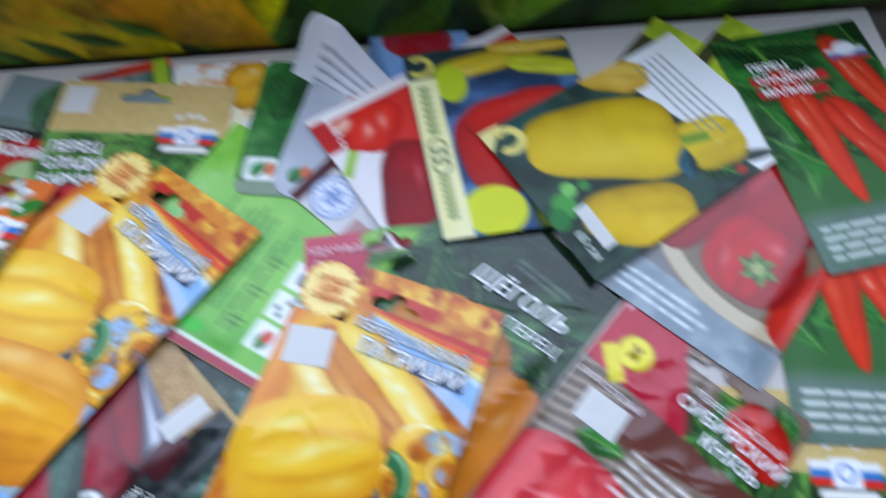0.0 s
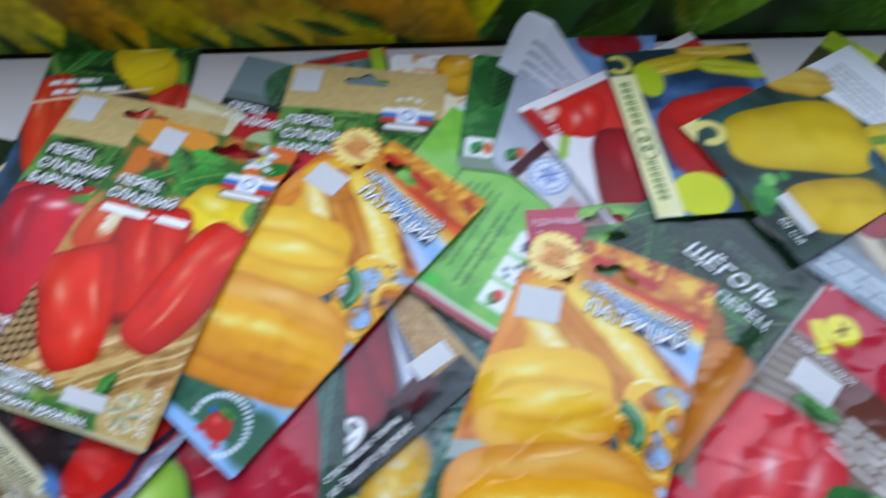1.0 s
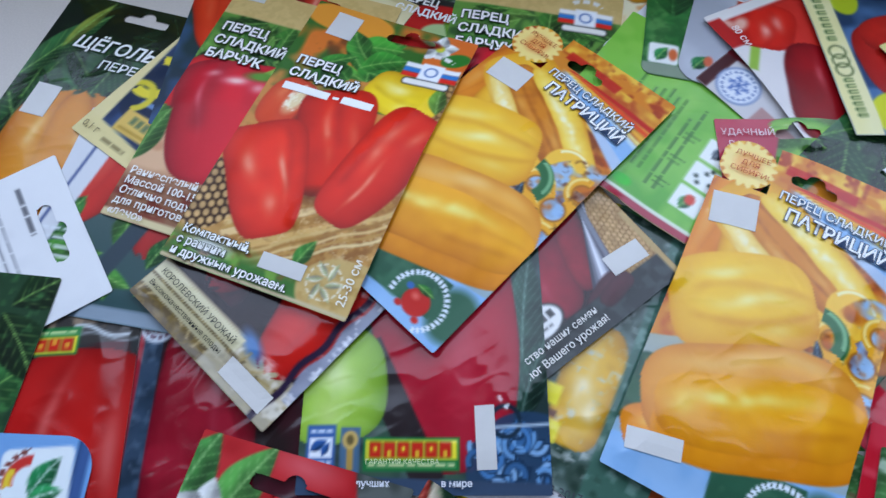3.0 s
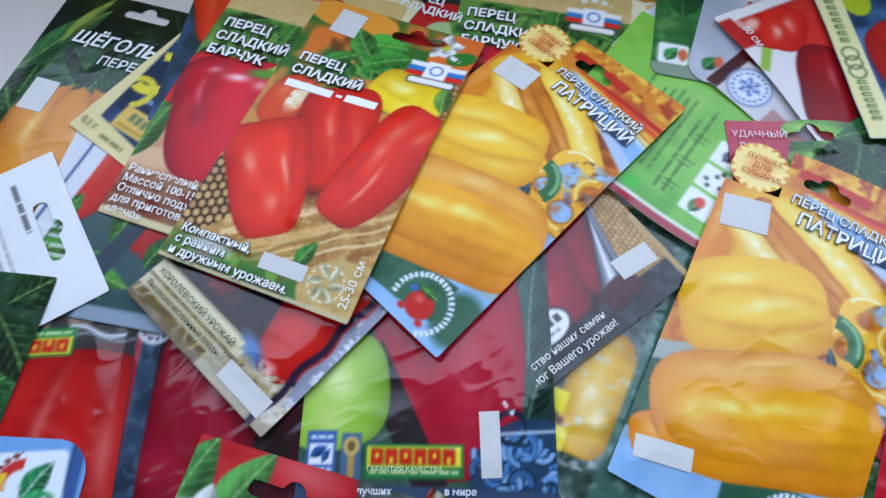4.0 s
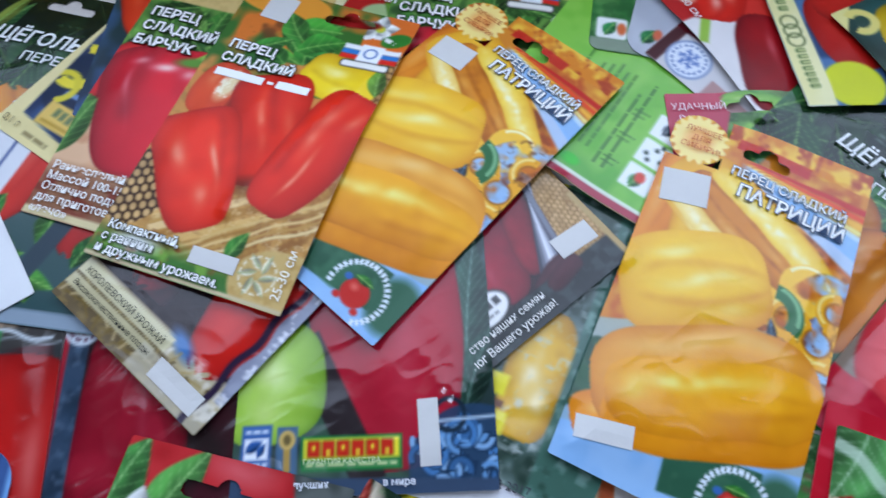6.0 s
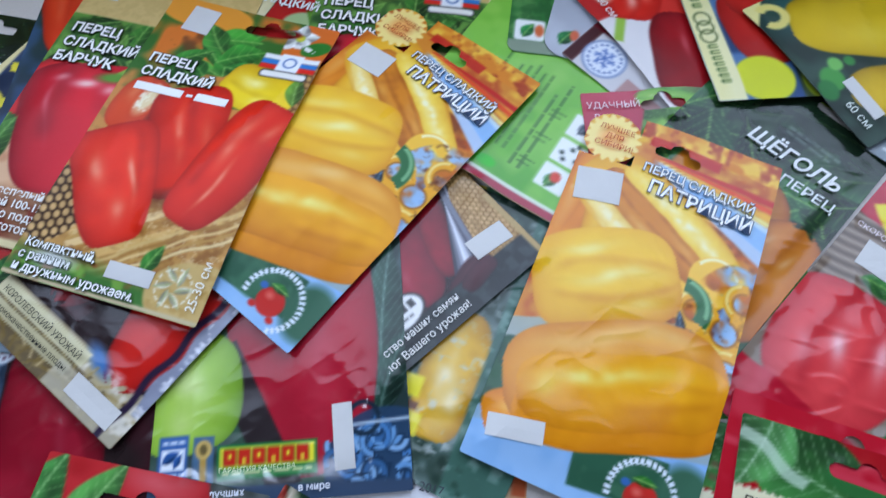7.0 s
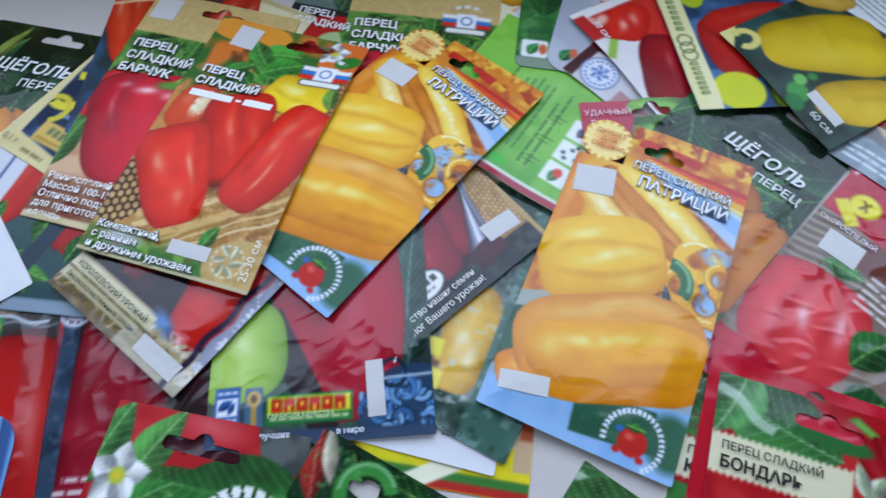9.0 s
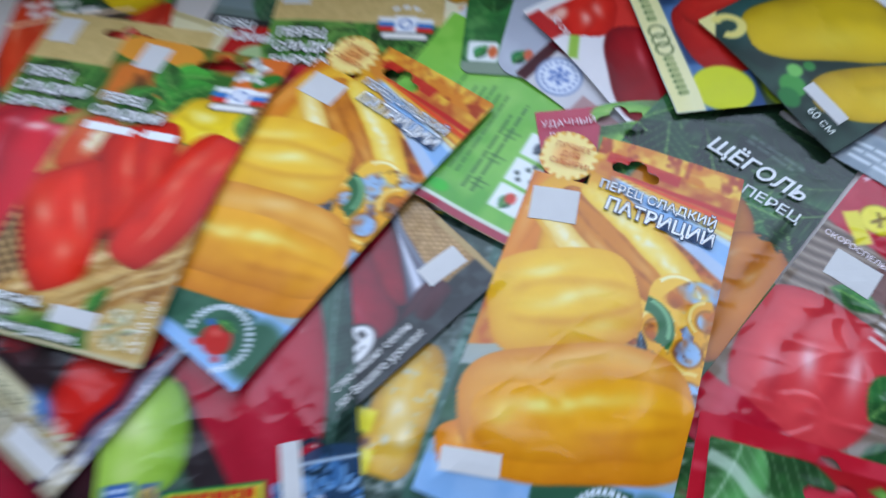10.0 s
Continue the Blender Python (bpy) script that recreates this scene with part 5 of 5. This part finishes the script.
def art_bond(p):
    p.fill("b01a20", "a8161e")
    p.mottle("d03a34", 18, 0.6, 0.5)
    p.pepper(60, 66, 90, 70, 100, "c01c22", "7a0c12", lobes=3, stem=None, shine=0.6)
    p.pepper(22, 54, 80, 40, 95, "b0161e", "6a0a10", stem=None, shine=0.5)
    p.leaf(26, 134, 62, 40, 160, "3f7f3c", "9ac090")
    p.leaf(8, 140, 40, 26, 250, "5a9a54", "b0d0a8")
    p.pepper(78, 124, 40, 30, 120, "a8141c", stem="5a9a3a")
    # Pale streak on the leaf is a gloss highlight done as colour.
    p.stripe(14, 136, 150, 5, "cfe0cc", 0.7, start=-14, end=16, wave=1.2)
    p.oval(50, 134, 18, 5, "2f6a34", -6)
    p.zigzag(-4, 104, 60, 123, "e6dfb8")
    p.leaf(70, 118, 16, 8, 60, "dfe6c8", "7a9a5a")
    p.leaf(64, 120, 16, 7, 110, "dfe6c8", "7a9a5a")
    p.rect(0, 0, 91, 20, "c8b070")


def art_kam(p):
    art_bond(p)
    p.leaf(16, 136, 50, 30, 200, "4a8a44", "9ac090")
    p.bars(4, 133, 40, 2, 5, "6a5a40", thick=2.2)
    p.zigzag(-4, 104, 60, 123, "ece6c4")
    p.lay(1 - p.above(0, 102, 0), H("3f7a3c"))
    p.rect(70, 90, 91, 150, "b81a26")


def art_red_top(p):
    p.fill("a8121e", "c01a2c")
    p.mottle("d84a58", 14, 0.5, 0.55)
    p.rect(0, 138, 91, 141, "d03a4a")


def art_white_back(p):
    p.fill("e2e3e6", "e8e9ea")
    p.bars(12, 116, 60, 12, 4.2, "8a8c92", thick=1.0)
    p.mottle("d6d8dc", 22, 0.4, 0.5)
    p.bars(10, 128, 30, 1, 5, "5a5c62", thick=2.4)


def art_dark_green(p):
    p.fill("1f3a24", "24422a")
    p.leaves(0, 60, 90, 150, 20, 40, ("1f4a24", "2f6a34", "163018"))
    p.mottle("4a8a4a", 5, 0.6, 0.6)


def art_light_blue(p):
    p.fill("4a7cb8", "74a4d8")
    p.mottle("8ab4e0", 16, 0.5, 0.5)
    p.stripe(67, 60, 92, 5, "2c4a78")
    p.lay(p.mask(np.abs(p.x - 66) - 2) * p.above(0, 60, 0), H("3a5a90"))
    p.rect(34, 92, 63, 119, "e4ecee", 6, r=3)
    p.leaf(52, 108, 18, 10, 60, "1f7a46", "e8f0ea")
    p.leaf(54, 101, 14, 8, 20, "2f9a58", "e8f0ea")
    p.ring(46, 106, 8, 4, "c8302a", a0=90, a1=200)
    p.ring(46, 106, 8, 3, "e8c838", a0=150, a1=200)
    p.ring(48, 105, 13.5, 2.0, "7a3a34", 1.2, 110, 260)
    p.rect(44, 60, 63, 88, "dfe8ec", 4, r=2)


def art_red_under(p):
    p.fill("2c4a4c", "5a6a66")
    p.pepper(30, 84, 90, 34, 70, "c8281c", "8a120e", stem=None)
    p.pepper(64, 66, 70, 40, 80, "b02420", "6a1010", stem=None)
    p.leaves(10, 14, 80, 50, 10, 26)
    p.lay(p.above(16, 60, 78), H("d8dade"))
    p.stripe(6, 60, 78, 1.6, "4a5a8a")
    p.rect(0, 0, 92, 7, "8a9aa8")
    p.stripe(40, 20, 70, 9, "33424c")
    p.bars(4, 40, 26, 4, 4.5, "e4e8ec", thick=1.6)


def art_cream(p):
    p.fill("d8cc9a", "e6dcb0")
    p.mottle("cfc08a", 14, 0.4, 0.5)
    p.bars(12, 120, 60, 10, 5, "8a7a54", thick=1.2)
    p.rect(0, 146, 90, 150, "c8b884")


# ---- the packets, from the bottom of the heap to its top ----
def pat_print(k):
    k.words("ЛУЧШЕЕ", 4.8, 164.5, 2.9, "c0481c", 0, 0.0)
    k.words("ДЛЯ", 8.8, 159.9, 2.9, "c0481c", 0, 0.0)
    k.words("СИБИРИ!", 4.8, 155.3, 2.9, "c0481c", 0, 0.0)
    k.words("ПЕРЕЦ СЛАДКИЙ", 30, 149, 4.4, "f8f8f4", -3, 0.01, "3a4a64", 0.98)
    k.words("ПАТРИЦИЙ", 35, 139, 6.4, "fbfbf8", -3, 0.02, "3a4a64", 0.95)


Packet("bright yellow seed packet under other packets", 0.156, 0.340, 9, 90, 110, art_yellow, fill=0.6, seed=2)
k = Packet("green seed packet with a white dated strip, half covered", 0.137, 0.354, 4, 91, 150, art_date, film=True, seed=3, slot=(78, 23, 0, 18, 3.5))
k.words("12 2017", 58, 11.5, 3.4, "3a3a44", 0, 0.0)
Packet("seed packet with a yellow pepper on crinkled film", 0.152, 0.380, -10, 80, 130, art_yel_small, film=True, crumple=0.8, seed=4)
Packet("grey and green seed packet with a red edge", 0.103, 0.488, 30, 90, 150, art_back_strip, fill=0.4, seed=5)
Packet("white and yellow seed packet at the back of the heap", 0.156, 0.514, 17, 90, 150, art_yellow_white, fill=0.4, seed=6)
Packet("light blue rounded seed card with a red pepper", 0.229, 0.604, 10, 55, 120, art_blue_card, fill=0.3, corner=14, seed=7)
Packet("lime green seed packet with dark corner", 0.305, 0.621, -25, 91, 150, art_lime, fill=0.4, seed=8)
Packet("lime green seed packet", 0.346, 0.632, -25, 91, 150, art_lime, fill=0.4, seed=9)
k = Packet("grey-green sweet pepper seed packet", 0.033, 0.471, 2, 92, 160, art_grey, film=True, seed=10)
k.words("ПЕРЕЦ", 6, 118, 5, "f0f0ee", 0, 0.03)
k.words("СЛАДКИЙ", 6, 110, 5, "f0f0ee", 0, 0.03)
k = Packet("dark green seed packet with an orange pepper", -0.125, 0.366, 6, 91, 160, art_shch, film=True, crumple=0.4, seed=12, corner=6, slot=(50, 150, 0))
k.words("ЩЁГОЛЬ", 19, 123, 8.0, "eef0ee", 0, 0.02, None, 1.0, 0.25)
k.words("ПЕРЕЦ", 40, 112.5, 5.6, "e8ecea", 0, 0.01, None, 1.1, 0.1)
k.sticker(22, 86, 14, 20, 0)
Packet("crinkled film seed packet with a deep red pepper", 0.100, 0.419, 203, 105, 160, art_deep_red, film=True, crumple=0.9, fill=1.2, seed=13)
Packet("crinkled film seed packet with a red pepper", 0.004, 0.374, 206, 100, 150, art_ael_red, film=True, crumple=0.9, fill=1.2, seed=14)
Packet("white seed packet with a red pepper, half buried", -0.060, 0.352, 12, 92, 110, art_red_under, fill=0.5, seed=15)
k = Packet("tan topped seed packet with a red sweet pepper", 0.091, 0.468, 11, 94, 168, art_bar, seed=36, slot=(47, 157, 0))
for n, s in enumerate(("ПЕРЕЦ", "СЛАДКИЙ", "БАРЧУК")):
    k.words(s, 5, 121 - 10 * n, 5.8, "f6f6f2", 0, 0.03, "1c241a")
k.sticker(11, 155, 16, 18, 0)
k = Packet("dark red seed packet with silver cone and burlap", 0.172, 0.3955, 59, 100, 150, art_agro, lift=0.0022, film=True, step=0.75, crumple=0.4, seed=16)
k.words("качество наших семян", 5, 9.0, 3.2, "eceae4", 0, 0.01)
k.words("залог Вашего урожая!", 7, 3.2, 3.3, "eceae4", 0, 0.01)
k.sticker(84, 21, 20, 10, -4)
k = Packet("film seed packet with a large red and a green pepper", 0.104, 0.331, 22, 102, 165, art_ael, film=True, step=0.75, crumple=0.55, fill=1.3, seed=17)
k.words("ГАРАНТИЯ КАЧЕСТВА", 27.5, 11.6, 1.9, "e8f0c0", 0, 0.0)
k.words("лучших", 24, 3.2, 2.6, "e6e8ee", 0, 0.02)
k.words("в мире", 58, 3.2, 2.6, "e6e8ee", 0, 0.02)
k.sticker(76, 22, 8, 25, 2)
k = Packet("white seed card with small print and a rounded corner", 0.150, 0.592, -20, 84, 104, art_white_card, fill=0.3, corner=10, seed=19)
# its upper part leans on the wall
for ob in k.base.children:
    for v in ob.data.vertices:
        s = min(1, max(0, (v.co.y - 0.078) / 0.024)) * min(1, max(0, (0.056 - v.co.x) / 0.036))
        v.co.z += 0.028 * s ** 1.2
k = Packet("green printed back of a seed packet", 0.133, 0.520, -15, 92, 110, art_green_back, lift=0.0022, film=True, seed=18)
Packet("dark green rounded seed card with a cucumber", 0.176, 0.585, 10, 60, 88, art_green_card, fill=0.3, corner=6, seed=20)
Packet("pale grey rounded seed card with an orange pepper", 0.193, 0.589, 2, 65, 82, art_grey_card, fill=0.3, corner=12, seed=21)
Packet("seed packet with a snowflake mark", 0.2035, 0.591, -27, 92, 110, art_freeze, fill=0.4, seed=22)
k = Packet("white seed packet with a glossy red pepper", 0.198, 0.6325, -42, 92, 128, art_red_white, lift=0.0022, fill=0.6, seed=23)
k.words("80 см", 13, 8, 4.2, "f4e4e0", -4, 0.01)
k = Packet("green seed packet with a crimson corner", 0.273, 0.420, 20, 91, 160, art_udach, film=True, seed=24, slot=(40, 151, 0, 22))
k.words("УДАЧНЫЙ", 2, 150, 3.6, "f4dce0", 0, 0.0)
for n, ch in enumerate("РОСТ"):
    k.words(ch, 5, 143 - n * 6, 3.6, "f4dce0", 0, 0.0)
Packet("tan topped seed packet lying at the edge of the heap", 0.420, 0.377, 10, 94, 168, art_bar, seed=50, slot=(47, 157, 0))
Packet("green seed packet with long red peppers and pale small print", 0.449, 0.530, 10, 90, 146, art_mal, fill=0.8, seed=51)
k = Packet("dark green crinkled seed packet with an orange pepper", 0.224, 0.490, -27, 91, 160, art_shch, film=True, crumple=0.7, seed=25, slot=(60, 151, 0))
k.words("ЩЁГОЛЬ", 31, 106, 8.0, "eef0ee", 6, 0.02, None, 1.0, 0.25)
k.words("ПЕРЕЦ", 56, 97, 5.4, "e8ecea", 6, 0.01, None, 1.1, 0.1)
k = Packet("crinkled seed packet with a glossy pink-red pepper", 0.300, 0.440, -28, 91, 160, art_sib, film=True, crumple=1.7, fill=1.2, seed=26, slot=(48, 150, 0))
k.words("СКОРОСПЕЛЫЙ", 2, 113.5, 2.8, "f6e6e8", 0, 0.0)
k.words("ПЕРЕЦ СЛАДКИЙ", 46, 137, 3.4, "f4f2f0", 0, 0.0)
k.words("СИБИРСКИЙ", 42, 129, 5.6, "f4f2f0", 0, 0.02)
k.words("КНЯЗЬ", 58, 120.5, 5.6, "f4f2f0", 0, 0.02)
k.sticker(21, 104, 20, 15, 3)
Packet("seed packet with red peppers on a plate", 0.3576, 0.583, -25, 83, 150, art_plate, film=True, seed=27)
Packet("seed packet with a pale yellow side band and red pepper", 0.284, 0.582, 25, 92, 116, art_gav, lift=0.0022, fill=0.7, seed=28)
k = Packet("dark seed packet with large yellow peppers", 0.287, 0.643, -42, 94, 135, art_yel, lift=0.0022, fill=0.8, seed=29)
k.words("60 см", 70, 6, 4.4, "dfe6dc", 0, 0.0)
k.sticker(72, 17, 24, 7, 0)
k = Packet("green seed packet with long red peppers", 0.463, 0.611, 26, 90, 146, art_mal, fill=0.8, seed=30)
k.words("ПЕРЕЦ", 12, 118.5, 5, "f4f2ee", 0, 0.03)
k.words("СЛАДКИЙ", 12, 110, 5, "f4f2ee", 0, 0.03)
k.words("МАЛЫШ", 12, 101, 5, "f4f2ee", 0, 0.03)
k = Packet("seed packet with a toothed cream label, partly hidden", 0.296, 0.282, -3, 91, 150, art_kam, film=True, seed=31)
k.words("ПЕРЕЦ", 4, 115, 3.8, "2c2a26", 0, 0.01)
k.words("КАМИ", 4, 107, 5.2, "2c2a26", 0, 0.03)
k = Packet("seed packet with a toothed cream label under the heap's edge", 0.218, 0.237, -18, 91, 150, art_kam, film=True, seed=32)
k.words("ПЕРЕЦ СЛАДКИЙ", 4, 115, 3.8, "2c2a26", 0, 0.01)
k.words("КАМИ", 4, 107, 5.2, "2c2a26", 0, 0.03)
Packet("plain red topped seed packet with a hanging slot", 0.305, 0.286, -2, 91, 160, art_red_top, film=True, crumple=0.5, seed=33, slot=(48, 150, 0, 30, 6))
k = Packet("red seed packet with a toothed cream label and green leaf", 0.315, 0.287, 0, 91, 150, art_bond, film=True, seed=34, slot=(49, 138, -3, 30, 6))
k.words("ПЕРЕЦ СЛАДКИЙ", 4, 115.5, 3.5, "2c2a26", 0, 0.01)
k.words("БОНДАРЬ", 4, 107.5, 5.0, "2c2a26", 0, 0.03)
Packet("plain cream seed packet showing one corner", -0.0645, 0.454, -9, 90, 150, art_cream, fill=0.4, seed=48)
k = Packet("navy seed packet with a cream edge and gold label", -0.085, 0.444, -14, 92, 120, art_gav_left, seed=37)
k.words("0,1 г", 3, 5, 4.0, "7a6a44", 0, 0.0)
Packet("seed packet with a long red and a yellow pepper", -0.048, 0.460, 17, 92, 150, art_tib, seed=49)
k = Packet("tan topped seed packet with a crimson sweet pepper", -0.042, 0.408, 4, 94, 168, art_bar, step=0.8, seed=38, slot=(47, 157, 0))
for n, s in enumerate(("ПЕРЕЦ", "СЛАДКИЙ", "БАРЧУК")):
    k.words(s, 5, 121 - 10 * n, 5.8, "f6f6f2", 0, 0.03, "1c241a")
for n, s in enumerate(("Раннеспелый.", "Массой 100-150", "Отлично подходит", "для приготовления", "«лечо»")):
    k.words(s, 3, 24 - 5.6 * n, 4.0, "f2efe8", 0, 0.015)
k.sticker(11, 155, 16, 18, 0)
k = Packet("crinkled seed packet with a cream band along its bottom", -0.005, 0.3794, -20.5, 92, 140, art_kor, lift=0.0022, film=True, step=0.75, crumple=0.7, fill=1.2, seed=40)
k.words("КОРОЛЕВСКИЙ УРОЖАЙ", 4, 15.4, 2.9, "2e2c28", 0, 0.0)
k.words("Высококачественные плоды", 4, 8.6, 2.5, "2e2c28", 0, 0.0)
k.sticker(72, 8, 26, 9, 0)
k = Packet("seed packet with yellow-orange peppers and a sun badge", 0.049, 0.436, -21.5, 91, 177, art_pat, lift=0.0022, step=0.7, seed=39, slot=(44, 162, -3, 22), shoulder=True)
pat_print(k)
k.sticker(16, 135, 20, 15, 3)
k = Packet("seed packet with three red peppers in a basket", 0.0, 0.399, 1, 94, 168, art_win, lift=0.0022, seed=41, slot=(59, 158, 6), step=0.7)
k.words("ПЕРЕЦ", 8, 122, 5.4, "fafaf6", 0, 0.03, "20281c")
k.words("СЛАДКИЙ", 8, 113, 5.4, "fafaf6", 0, 0.03, "20281c")
k.sheet("lettering_bar", 22, 106.5, 26, 4.6, ink("fafaf6"))
k.sheet("lettering_bar", 39, 106.5, 3.4, 1.6, ink("fafaf6"))
k.sheet("lettering_bar", 51, 106.5, 17, 4.6, ink("fafaf6"))
for n, s in enumerate(("Компактный,", "с ранним", "и дружным урожаем.")):
    k.words(s, 4, 14 - 5.7 * n, 4.0, "fafaf6", 0, 0.02, "2c3a28")
k.words("25-30 см", 91, 5, 4.0, "f6f2e0", 90, 0.01)
k.sticker(57, 13.5, 22, 7.4, 0)
k.sticker(21, 155, 15, 17, -3)
k = Packet("glossy seed packet with orange peppers and a sun badge", 0.211, 0.388, -5.5, 91, 177, art_pat, lift=0.0022, seed=42, slot=(44, 162, -4, 22), shoulder=True, film=True, crumple=0.38, fill=1.3, step=0.7)
pat_print(k)
k.sticker(14, 134, 21, 17, 9)
k.sticker(17, 16.5, 23, 9, 12)
Packet("green seed packet with a white flower and hanging slot", 0.076, 0.191, 7, 90, 150, art_flw, seed=43, slot=(44, 136, -2, 36, 6))
Packet("dark green seed packet with a hook slot", 0.125, 0.209, -10, 90, 150, art_gr2, film=True, seed=44, slot=(30, 134, -10, 18, 5))
Packet("white back of a seed packet with a hanging slot", -0.171, 0.306, -36, 86, 150, art_white_back, fill=0.4, seed=45, slot=(43, 136, 0, 34, 7))
Packet("dark green seed packet", -0.083, 0.204, 16, 90, 150, art_dark_green, seed=46)
Packet("light blue rounded seed packet with a leaf mark", -0.004, 0.180, 20, 70, 124, art_light_blue, corner=14, seed=47)
